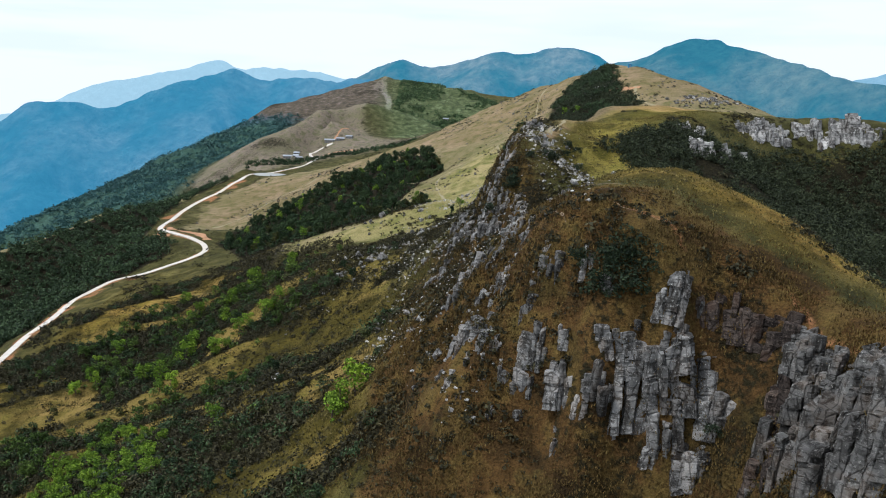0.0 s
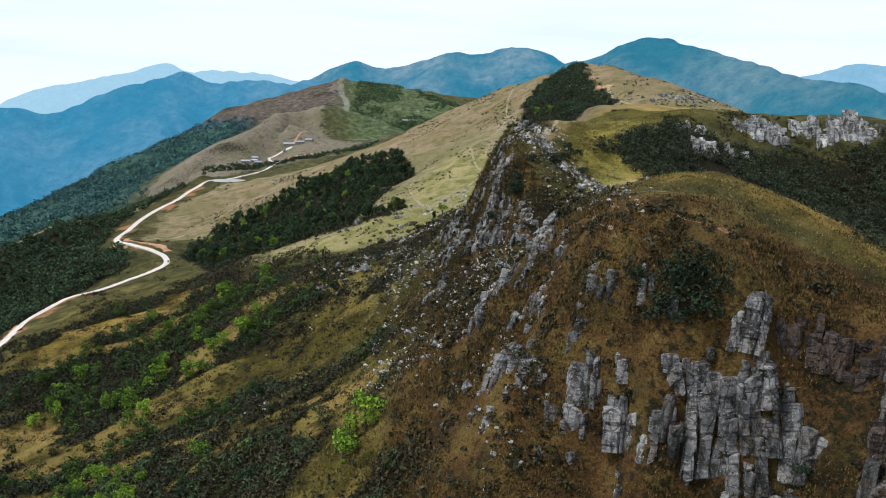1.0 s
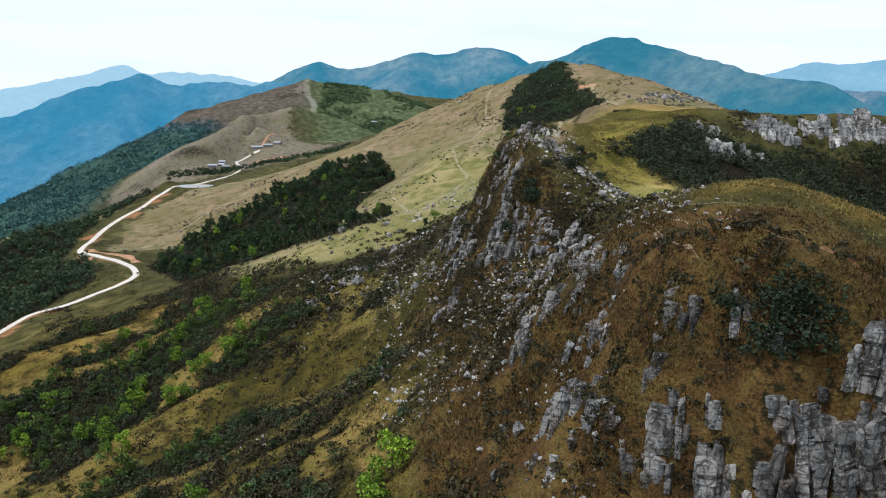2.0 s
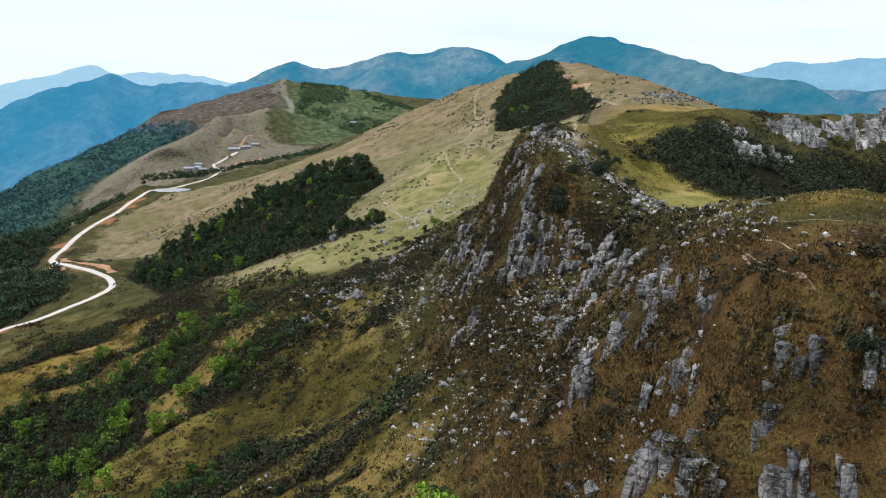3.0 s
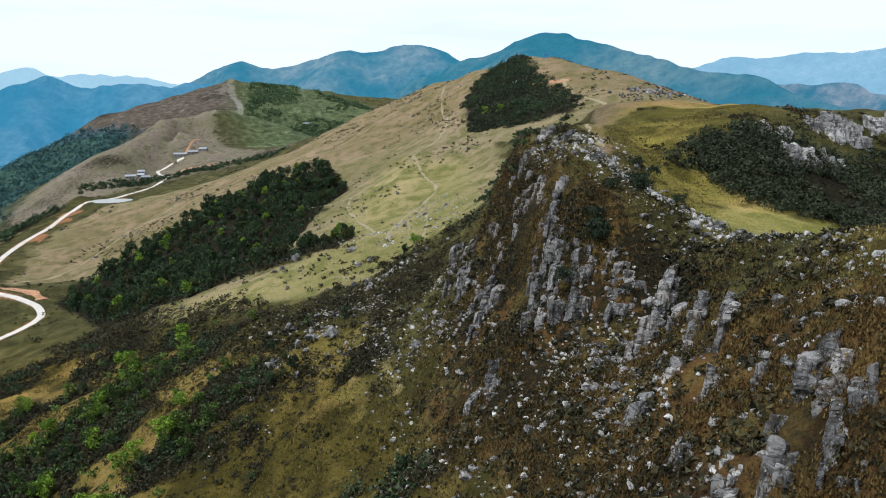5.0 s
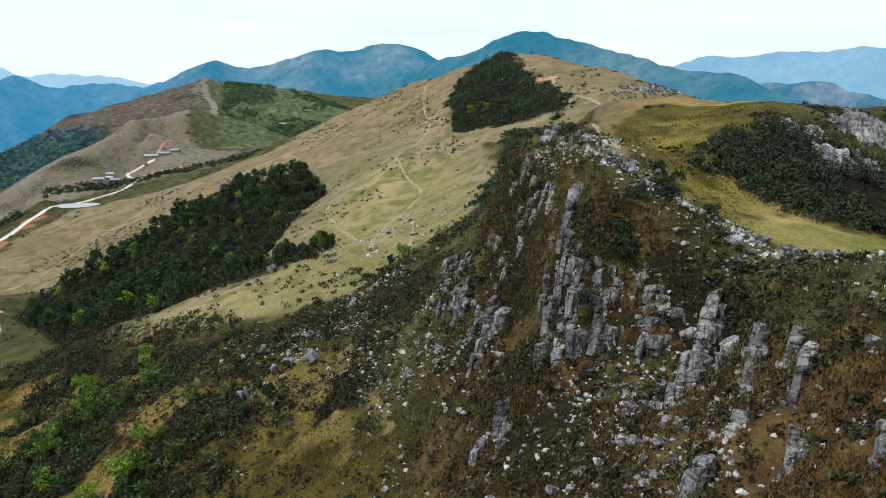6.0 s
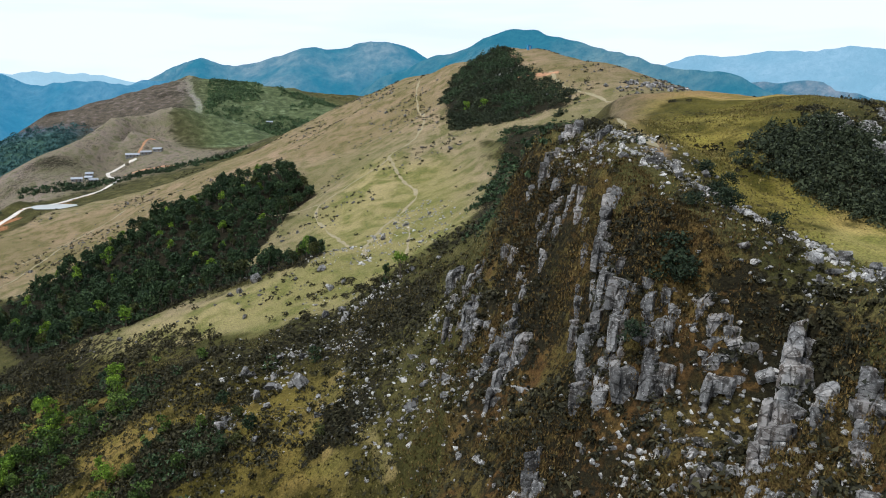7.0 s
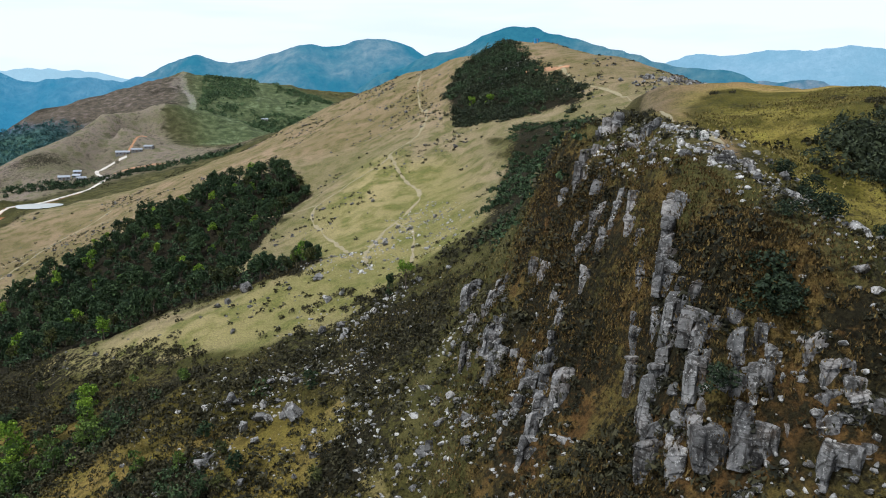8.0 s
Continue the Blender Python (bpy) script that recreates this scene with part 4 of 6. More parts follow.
CRAG_FACE = [(0.8, 323.9, -58.1, 2.4, 5.4), (3.6, 322.6, -55.0, 1.3, 3.7), (2.3, 311.1, -55.5, 2.4, 6.4), (5.5, 319.1, -52.0, 4.3, 5.8),
             (4.0, 332.3, -53.4, 2.1, 3.9), (9.2, 350.5, -52.6, 2.6, 6.0), (8.7, 331.9, -48.1, 2.5, 6.0), (10.5, 330.9, -45.5, 1.8, 4.7),
             (4.9, 299.7, -53.3, 2.0, 6.2), (5.5, 305.3, -53.0, 1.2, 3.1), (8.7, 298.3, -48.8, 2.4, 5.3), (6.6, 295.6, -51.9, 2.7, 4.4),
             (5.9, 289.1, -51.6, 2.6, 5.2), (4.5, 290.4, -53.9, 2.4, 3.7), (2.9, 290.0, -56.0, 2.4, 5.3), (0.5, 287.1, -59.1, 2.9, 5.8),
             (0.9, 295.5, -55.9, 1.3, 3.3), (14.7, 322.1, -37.6, 2.4, 3.5), (14.6, 318.1, -38.7, 2.3, 3.5), (14.7, 299.8, -35.7, 2.2, 2.8),
             (11.2, 277.9, -46.9, 1.7, 7.3), (8.7, 268.6, -48.6, 2.0, 7.5), (6.6, 263.7, -50.5, 1.9, 5.4), (7.7, 260.0, -49.1, 1.6, 6.6),
             (11.9, 270.7, -42.9, 1.6, 6.9), (8.4, 264.5, -48.2, 1.2, 3.7), (15.0, 277.7, -37.1, 1.4, 3.4)]
CRAG_TOP = [(23.0, 321.3, -21.9, 3.8, 7.9), (23.2, 312.5, -21.0, 3.2, 2.0), (18.8, 311.7, -28.9, 2.6, 3.0), (19.6, 307.3, -26.3, 1.9, 2.9),
            (17.5, 299.9, -29.3, 2.4, 3.9), (20.4, 301.6, -24.5, 1.3, 4.3), (19.1, 294.5, -26.6, 1.9, 6.8), (19.6, 291.4, -26.1, 1.4, 1.2),
            (16.9, 306.0, -31.3, 2.3, 3.1), (20.1, 323.7, -25.9, 1.5, 3.3), (13.0, 307.8, -40.0, 2.0, 2.6), (11.7, 302.6, -42.5, 1.9, 3.5),
            (16.9, 285.8, -32.2, 1.3, 3.0), (14.5, 281.6, -38.9, 2.2, 3.3), (30.5, 325.7, -12.7, 3.1, 4.4), (31.0, 313.6, -13.7, 2.2, 4.7),
            (22.6, 285.9, -21.2, 3.9, 2.5)]
SCREE_BLOCKS = [(26.6, 241.4, -41.2, 3.3, 8.2), (20.8, 237.8, -47.0, 3.6, 5.6), (25.3, 234.7, -42.4, 2.0, 4.1), (17.2, 235.4, -48.8, 2.2, 3.3),
                (13.7, 231.7, -50.3, 1.0, 2.0), (15.1, 228.1, -49.1, 1.3, 1.9), (27.8, 230.9, -38.8, 1.9, 3.6), (25.8, 228.7, -41.3, 1.9, 3.5),
                (27.5, 223.4, -39.1, 1.5, 5.4), (22.7, 213.8, -38.2, 2.7, 5.2), (23.6, 226.5, -44.0, 1.8, 2.7), (16.2, 217.3, -44.8, 2.0, 2.8),
                (-2.1, 260.7, -60.8, 2.1, 4.7), (-3.0, 257.0, -63.0, 1.5, 4.1), (-7.9, 258.8, -66.8, 1.3, 4.4)]
EAST_WALL = [(92.3, 296.2, -18.9, 4.9, 6.5), (97.1, 295.6, -19.9, 5.8, 7.3), (105.3, 299.9, -20.9, 5.1, 6.7), (114.8, 306.7, -22.6, 4.5, 4.9), (89.8, 311.9, -10.1, 8.0, 3.2),
             (96.4, 309.3, -11.8, 6.0, 3.2), (120.7, 328.6, -10.5, 4.9, 5.3), (126.5, 327.1, -13.2, 5.8, 8.0), (132.7, 327.7, -14.4, 7.7, 10.8), (138.6, 328.5, -15.6, 5.9, 9.1),
             (147.5, 332.8, -11.3, 6.1, 6.1), (152.2, 329.9, -12.4, 6.1, 9.4), (154.9, 325.2, -15.4, 6.1, 11.2), (162.2, 325.3, -12.9, 9.5, 11.9), (170.8, 322.0, -13.8, 14.4, 13.4)]
OUTCROPS = (("craggy grey limestone outcrop on the brown knoll slope", KNOLL_WALL), ("tall grey limestone buttress of the knoll cliff", BUTTRESS), ("brown-stained rock face in the recess of the cliff", RECESS_WALL),
            ("jointed grey limestone wall below a bare footpath", NEAR_WALL), ("low grey limestone stones in rusty grass", LOW_STONES),
            ("upright grey limestone slabs in rusty grass", MID_SLOPE), ("sheer grey limestone crag with dark cracks", CRAG_WALL),
            ("rough grey limestone face of the crag", CRAG_FACE), ("broken grey limestone crest of the crag", CRAG_TOP), ("leaning grey limestone blocks on the scree slope", SCREE_BLOCKS),
            ("pale grey limestone cliff above dark woods", EAST_WALL))
rng = random.Random(5)


def quick_mesh(name, verts, faces, mat, flat=True):
    me = bpy.data.meshes.new(name)
    k = faces.shape[1]
    me.vertices.add(len(verts))
    me.vertices.foreach_set("co", np.asarray(verts, np.float32).ravel())
    me.loops.add(len(faces) * k)
    me.loops.foreach_set("vertex_index", np.asarray(faces, np.int32).ravel())
    me.polygons.add(len(faces))
    me.polygons.foreach_set("loop_start", np.arange(len(faces), dtype=np.int32) * k)
    me.update(calc_edges=True)
    me.materials.append(mat)
    if flat:
        me.polygons.foreach_set("use_smooth", [False] * len(faces))
    return new(name, me)


def jointed(w, depth, h, seed, back, bold):
    """A jointed crag w wide and h high, its front towards -y, leaning back: angular columns packed side by side, split by cross joints into blocks."""
    g = np.random.RandomState(seed)
    across, deep = max(1, int(round(w / (1.3 + 0.12 * min(w, 6.0))))), max(2, min(4, int(round(depth / 1.6))))
    cut = np.cumsum(np.r_[0, g.uniform(0.5, 1.6, across)])
    cut = (cut / cut[-1] - 0.5) * w
    dip, pitch, lean = g.uniform(-0.10, 0.26), g.uniform(-0.1, 0.15), g.uniform(-0.08, 0.12)
    crest = 0.80 + 0.16 * np.sin(np.linspace(0, g.uniform(2, 5), across) + g.uniform(0, 6)) + g.uniform(-0.12, 0.08, across)
    crest = crest / crest.max()
    columns = []
    for i in range(across):
        step = g.uniform(0.6, 1.0, deep) if bold else np.sort(g.uniform(0.42, 1.0, deep))
        step[-1] = 1.0
        for j in range(deep):
            sides, verts = g.randint(6, 10), []
            ring, nxt = np.arange(sides), (np.arange(sides) + 1) % sides
            sx, sy = (cut[i + 1] - cut[i]) * g.uniform(0.54, 0.70), depth / deep * g.uniform(0.60, 0.85)
            cx = (cut[i] + cut[i + 1]) / 2
            cy = (j + 0.5) / deep * depth - depth / 2 + g.uniform(-0.5, 0.35) * min(0.9, sy)
            top = h * crest[i] * step[j]
            a = (ring + g.uniform(-0.32, 0.32, sides)) * 2 * math.pi / sides + g.uniform(0, 6.28)
            power = g.uniform(4.0, 9.0)
            q = (np.abs(np.cos(a)) ** power + np.abs(np.sin(a)) ** power) ** (-1 / power) * g.uniform(0.86, 1.08, sides)
            ux, uy = np.cos(a) * q, np.sin(a) * q
            z0, tilt_x, tilt_y = -1.6, g.uniform(-0.05, 0.05), g.uniform(-0.06, 0.05)
            while z0 < top - 0.2:
                z1 = min(top, z0 + g.uniform(0.6, 2.8) * (0.6 + 0.12 * min(w, 5.0)))
                if top - z1 < 0.4:
                    z1 = top
                last = z1 == top
                k = g.uniform(0.90, 1.07)
                ox, oy = g.normal(0, 0.09) * sx, g.normal(0, 0.14) * sy
                slant = g.uniform(-0.45, 0.45, 2) if last else np.zeros(2)
                gap = min(0.12, 0.16 * (z1 - z0))
                rows = ((z0, 0.955), (z0 + gap, 1.0), (z0 * 0.5 + z1 * 0.5, g.uniform(0.94, 1.05)), (z1 - gap, g.uniform(0.90, 1.0)), (z1, g.uniform(0.6, 0.8) if last else 0.94))
                for z, f in rows:
                    wob = 1 + g.normal(0, 0.04, sides)
                    lx, ly = ux * wob * sx * k * f, uy * wob * sy * k * f
                    zz = z + g.normal(0, 0.05, sides) + dip * (cx + lx) + pitch * ly + (z - z0) / (z1 - z0) * (slant[0] * lx + slant[1] * ly)
                    verts.append(np.stack([cx + ox + lx + (lean + tilt_x) * z, cy + oy + ly + (back + tilt_y) * z, zz], 1))
                z0 = z1
            if not verts:
                continue
            faces = []
            for r in range(len(verts) - 1):
                p, t = r * sides, (r + 1) * sides
                faces.append(np.stack([p + ring, p + nxt, t + nxt], 1))
                faces.append(np.stack([p + ring, t + nxt, t + ring], 1))
            t = (len(verts) - 1) * sides
            faces.append(np.stack([t + ring, t + nxt, np.full(sides, t + sides)], 1))
            verts.append(verts[-1].mean(0)[None] + (0, 0, 0.06 * sx))
            columns.append((np.concatenate(verts), np.concatenate(faces)))
    return columns


def outcrop(x, y, z, w, h, label, group, seed, wide=1.22, mat=None, bold=False):
    dx, dy, steep = (float(v[0]) for v in slope_way(np.array([x]), np.array([y])))
    # ribs jut out across the slope, their open side between downhill and south-west
    fx, fy = 0.55 * dx - 0.12, 0.55 * dy - 0.72
    turn = math.atan2(fy, fx) + math.pi / 2 + rng.uniform(-0.2, 0.2)
    depth = min(6.5, max(1.2, 0.7 * h, 0.6 * w))
    back = (0.2 if bold else min(0.40, max(0.10, 0.36 / steep))) if y < 345 else 0.14
    top = tagged(new("rock_outcrop"), label, "rock", group)
    ln = math.hypot(fx, fy)
    top.location = (x - fx / ln * depth * 0.42, y - fy / ln * depth * 0.42, z - 0.3)
    top.rotation_euler = (0, 0, turn)
    for verts, f in jointed(w * wide, depth, h * (1.0 if bold else 0.95), seed, back, bold):
        quick_mesh("rock_column", verts, f, mat or ROCK).parent = top
    for _ in range(rng.choice((0, 0, 1, 1, 2))):
        u = rng.uniform(-0.7, 0.7) * w
        bw, bh = rng.uniform(0.5, 1.1) * min(1.8, 0.4 * w), rng.uniform(0.2, 0.5) * h
        lx, ly = u, -depth * 0.5 - rng.uniform(-0.5, 0.7)
        gx, gy = top.location.x + math.cos(turn) * lx - math.sin(turn) * ly, top.location.y + math.sin(turn) * lx + math.cos(turn) * ly
        b = new("rock_block", BLOCKS[rng.randrange(len(BLOCKS))])
        b.parent = top
        b.location = (lx, ly, float(ground(np.array([gx]), np.array([gy]))[0]) - top.location.z - 0.3 * bh)
        b.rotation_euler = (rng.uniform(-0.35, 0.15), rng.uniform(-0.3, 0.3), rng.uniform(-0.8, 0.8))
        b.scale = (bw, bw * rng.uniform(0.7, 1.1), bh + 0.4)


for k, (label, rows) in enumerate(OUTCROPS):
    for i, row in enumerate(rows):
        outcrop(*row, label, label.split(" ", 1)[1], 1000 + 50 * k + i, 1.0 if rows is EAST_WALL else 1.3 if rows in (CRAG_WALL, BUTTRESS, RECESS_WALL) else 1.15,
                ROCK_PALE if rows is EAST_WALL else ROCK_STAINED_SHADED if rows is RECESS_WALL else ROCK if rows is NEAR_WALL else ROCK_FACE, rows in (BUTTRESS, RECESS_WALL, NEAR_WALL))


# ---- loose stones ----
def scatter(n, box, density, seed, most=400000):
    """Random places in the box x0, x1, y0, y1, kept by density(x, y) in 0..1."""
    g = np.random.RandomState(seed)
    x, y = g.uniform(box[0], box[1], most), g.uniform(box[2], box[3], most)
    keep = g.uniform(0, 1, most) < density(x, y)
    x, y = x[keep][:n], y[keep][:n]
    return x, y, ground(x, y), g


SCREE = [(44, 225), (30, 255), (24, 300), (34, 325), (42, 300), (46, 268), (52, 240), (40, 205), (24, 150), (6, 140), (-14, 190), (-30, 260), (-22, 330), (-52, 345), (-50, 372), (-14, 385), (4, 345),
         (10, 300), (0, 250), (10, 200)]
CRAG_SPINE = [(30, 318), (30, 300), (36, 280), (44, 262), (50, 246)]
ROCK_BAND = [(-58, 350), (-46, 352), (-36, 362), (-24, 380), (-10, 398), (4, 402)]
PASTURE_ROCKS = [(-10, 455), (0, 445), (12, 460), (26, 478), (20, 440), (30, 500)]


def stone_density(x, y):
    d = 0.42 * inside(SCREE, x, y, 8) * smooth(-0.5, 0.6, fbm(x, y, 16, 3, 80))
    d = np.maximum(d, 0.8 * (1 - smooth(10, 24, np.hypot((x - 14) * 1.3, (y - 236) / 1.4))))
    d = np.maximum(d, 1.0 * (1 - smooth(2, 8, line_distance(CRAG_SPINE, x, y))))
    d = np.maximum(d, 0.26 * (1 - smooth(2, 8, line_distance(ROCK_BAND, x, y))))
    d = np.maximum(d, 0.14 * (1 - smooth(4, 18, line_distance(PASTURE_ROCKS, x, y))))
    d = np.maximum(d, 0.05 * inside(LOWER_SCRUB, x, y, 10))
    return d


def place_boulders(x, y, z, size, seed, label, group):
    r = random.Random(seed)
    for a, b, c, s in zip(x, y, z, size):
        ob = tagged(new("boulder", BOULDERS[r.randrange(len(BOULDERS))]), label, "boulder", group)
        ob.location = (a, b, c + 0.12 * s)
        ob.rotation_euler = (r.uniform(-0.5, 0.5), r.uniform(-0.5, 0.5), r.uniform(0, 6.3))
        ob.scale = (s, s * r.uniform(0.7, 1.1), s * r.uniform(0.7, 1.4))


def joined_boulders(name, x, y, z, size, seed, label, mat):
    r = np.random.RandomState(seed)
    shapes = []
    for me in BOULDERS:
        v = np.empty(len(me.vertices) * 3)
        me.vertices.foreach_get("co", v)
        shapes.append((v.reshape(-1, 3), np.array([p.vertices[:] for p in me.polygons])))
    verts, faces, base = [], [], 0
    for a, b, c, s in zip(x, y, z, size):
        v, f = shapes[r.randint(len(shapes))]
        t = r.uniform(0, 6.28)
        q = v * (s, s * r.uniform(0.7, 1.1), s * r.uniform(0.6, 1.3))
        q = np.stack([q[:, 0] * math.cos(t) - q[:, 1] * math.sin(t) + a, q[:, 0] * math.sin(t) + q[:, 1] * math.cos(t) + b, q[:, 2] + c + 0.08 * s], 1)
        verts.append(q)
        faces.append(f + base)
        base += len(v)
    return tagged(quick_mesh(name, np.concatenate(verts), np.concatenate(faces), mat), label, "stones", kind="stuff")


sx, sy, sz, sg = scatter(5600, (-70, 60, 130, 510), stone_density, 3)
size = np.clip(np.exp(sg.normal(-0.25, 0.5, len(sx))), 0.35, 3.2)
order = np.argsort(-size)
place_boulders(*(v[order[:170]] for v in (sx, sy, sz, size)), 1, "pale grey weathered limestone boulder in dry grass", "boulders on the ridge")
joined_boulders("stones", *(v[order[170:]] for v in (sx, sy, sz, size)), 2, "small pale stones scattered over the slope", ROCK_PALE)


# large boulders of the scrub band and the spur: x, y, length
BAND_BOULDERS = [(-30.5, 350.9, 5.4), (-37.9, 357, 4.6), (-44.7, 371.3, 4.0), (-41.8, 356.7, 3.2), (-50.6, 349.3, 4.4), (-49.6, 352, 2.8), (-50.9, 372.7, 2.8), (-20, 399.8, 3.6), (-14.7, 398.7, 3.4),
                 (-14.9, 390, 3.2), (-35.1, 372.7, 2.6), (-46.8, 386.6, 2.0), (-29.1, 367.3, 2.8), (-39.2, 348.7, 2.6), (-31.8, 329, 2.2), (-27.9, 331.8, 2.4), (-42.5, 336.9, 2.6), (-41.1, 459.7, 6.4),
                 (-16.3, 422.7, 4.0), (-11.4, 422.7, 3.0), (-17.2, 442.1, 4.0), (-45.4, 426.6, 2.4), (-43.5, 369.5, 2.6), (-36, 355, 2.6), (-32.5, 353, 3.0), (-5, 399, 3.0), (-8.5, 396, 2.4)]
_b = np.array(BAND_BOULDERS)
place_boulders(_b[:, 0], _b[:, 1], ground(_b[:, 0], _b[:, 1]) + 0.12 * _b[:, 2], _b[:, 2], 21, "large pale grey boulder in the scrub band", "boulders of the scrub band")


def far_stone_density(x, y):
    d = 0.008 * inside(PASTURE_ZONE, x, y, 5) + 0.45 * inside(PASTURE_ZONE, x, y, 5) * smooth(0.36, 0.56, fbm(x, y, 34, 4, 90))
    d = np.maximum(d, 0.5 * (1 - smooth(8, 20, np.hypot((x - 187) / 1.6, y - 566))))
    d = np.maximum(d, 0.20 * (1 - smooth(10, 60, np.hypot((x - 60), (y - 700) / 1.5))))
    return d * (1 - inside(FOREST, x, y, 3))


fx_, fy_, fz_, fg_ = scatter(2100, (-240, 260, 430, 950), far_stone_density, 7)
joined_boulders("stones", fx_, fy_, fz_, np.clip(np.exp(fg_.normal(0.0, 0.5, len(fx_))), 0.4, 4.0), 8, "grey stones scattered over the dry pasture", ROCK)

# ---- woods, trees and scrub ----
LEAF_DARK = leaf_material("dark_leaves", (0.013, 0.028, 0.014), (0.05, 0.082, 0.034))
LEAF_BRIGHT = leaf_material("spring_leaves", (0.062, 0.125, 0.012), (0.20, 0.31, 0.03))
LEAF_OLIVE = leaf_material("olive_leaves", (0.022, 0.028, 0.010), (0.075, 0.085, 0.028))
LEAF_WOODS = leaf_material("wood_leaves", (0.014, 0.028, 0.013), (0.052, 0.082, 0.034), False)
LEAF_GREENSIDE = leaf_material("green_hill_leaves", (0.035, 0.065, 0.028), (0.085, 0.13, 0.055), False)
LEAF_DEEP = leaf_material("deep_green_leaves", (0.010, 0.018, 0.010), (0.034, 0.050, 0.024), False)
# leaf colour of the far wood carries the blue of the haze
LEAF_FAR_HAZE = leaf_material("far_haze_leaves", (0.030, 0.078, 0.082), (0.058, 0.125, 0.122), False)
LEAF_EAST = leaf_material("hollow_leaves", (0.010, 0.016, 0.008), (0.046, 0.056, 0.026), False)
LEAF_SCRUB = leaf_material("scrub_leaves", (0.012, 0.012, 0.006), (0.056, 0.050, 0.022), False)
LEAF_CLEFT = leaf_material("cleft_leaves", (0.010, 0.011, 0.006), (0.042, 0.038, 0.018), False)
LEAF_YOUNG = leaf_material("young_leaves", (0.028, 0.054, 0.012), (0.095, 0.15, 0.03))
LEAF_MID = leaf_material("mid_leaves", (0.04, 0.07, 0.014), (0.12, 0.18, 0.035), False)
BARK = plain_material("bark", (0.10, 0.075, 0.05), 0.9, 0.3, 2.0)


def leaf_quads(centres, normals, sizes, g):
    """Small four-cornered leaf sprays at the centres, facing about along the normals."""
    n = normals + g.normal(0, 0.55, normals.shape)
    n /= np.linalg.norm(n, axis=1)[:, None] + 1e-9
    u = np.cross(n, g.normal(0, 1, n.shape))
    u /= np.linalg.norm(u, axis=1)[:, None] + 1e-9
    v = np.cross(n, u)
    s, t = sizes[:, None] * 0.5, sizes[:, None] * 0.5 * g.uniform(0.55, 1.0, (len(n), 1))
    bend = n * sizes[:, None] * 0.16
    p = np.stack([centres - u * s - bend, centres - v * t + bend * 0.4, centres + u * s - bend, centres + v * t * 0.8 + bend * 0.6], 1)
    return p.reshape(-1, 3)


def crown_points(g, n, lobes):
    """Points and normals on the outer parts of the lobes (x, y, z, radius)."""
    lobes = np.array(lobes)
    pick = g.choice(len(lobes), n, p=lobes[:, 3] ** 2 / (lobes[:, 3] ** 2).sum())
    d = g.normal(0, 1, (n, 3))
    d[:, 2] += 0.35
    d /= np.linalg.norm(d, axis=1)[:, None]
    r = lobes[pick, 3] * g.uniform(0.6, 1.05, n)
    return lobes[pick, :3] + d * r[:, None] * (1, 1, 0.85), d


def tree_meshes(seed, height, radius, leaves, leaf, mat, low=0.25, slim=1.0):
    g = np.random.RandomState(seed)
    lobes = [(0, 0, height * 0.72, radius * 0.62)]
    for _ in range(9):
        a, q = g.uniform(0, 6.28), g.uniform(0.3, 0.75) * radius
        h = g.uniform(low + 0.1, 0.9)
        lobes.append((math.cos(a) * q * slim, math.sin(a) * q * slim, height * h, radius * g.uniform(0.28, 0.52) * (1.15 - 0.5 * abs(h - 0.55))))
    c, d = crown_points(g, leaves, lobes)
    v = leaf_quads(c, d, g.uniform(0.6, 1.3, leaves) * leaf, g)
    crown = bpy.data.meshes.new("crown")
    crown.from_pydata(v.tolist(), [], np.arange(len(v)).reshape(-1, 4).tolist())
    crown.materials.append(mat)
    tv, tf = [], []

    def limb(p, q, r0, r1):
        p, q = np.array(p, float), np.array(q, float)
        b = len(tv)
        for k in range(4):
            t = k / 3
            m = p + (q - p) * t + g.normal(0, 0.02 * height, 3) * (0 < k < 3) * 0.5
            rr = r0 + (r1 - r0) * t
            for i in range(6):
                tv.append((m[0] + rr * math.cos(i * 1.047), m[1] + rr * math.sin(i * 1.047), m[2]))
        for k in range(3):
            for i in range(6):
                tf.append((b + k * 6 + i, b + k * 6 + (i + 1) % 6, b + k * 6 + 6 + (i + 1) % 6, b + k * 6 + 6 + i))

    limb((0, 0, -0.6), (0, 0, height * 0.78), height * 0.028, height * 0.008)
    for lobe in lobes[1:6]:
        limb((0, 0, lobe[2] * 0.55), lobe[:3], height * 0.012, height * 0.004)
    trunk = bpy.data.meshes.new("trunk")
    trunk.from_pydata(tv, [], tf)
    trunk.materials.append(BARK)
    return trunk, crown


def tree_kind(label, category, meshes, name="tree"):
    top = tagged(new(name), label, category)
    for nm, me in zip(("trunk", "crown"), meshes):
        new(nm, me).parent = top
    return top


def plant_trees(kinds, x, y, z, scale, seed, group):
    """Copies of the kinds at the places; the first copies are the kinds themselves."""
    r = random.Random(seed)
    used = set()
    for a, b, c, s in zip(x, y, z, scale):
        k = r.randrange(len(kinds))
        m = pose(a, b, c - 0.1, r.uniform(-4, 4), r.uniform(-4, 4), r.uniform(0, 360))
        if k in used:
            ob = copy_thing(kinds[k], m)
        else:
            used.add(k)
            ob = kinds[k]
            ob.matrix_basis = m
        ob.scale = (s, s, s * r.uniform(0.85, 1.15))
        ob["group"] = group


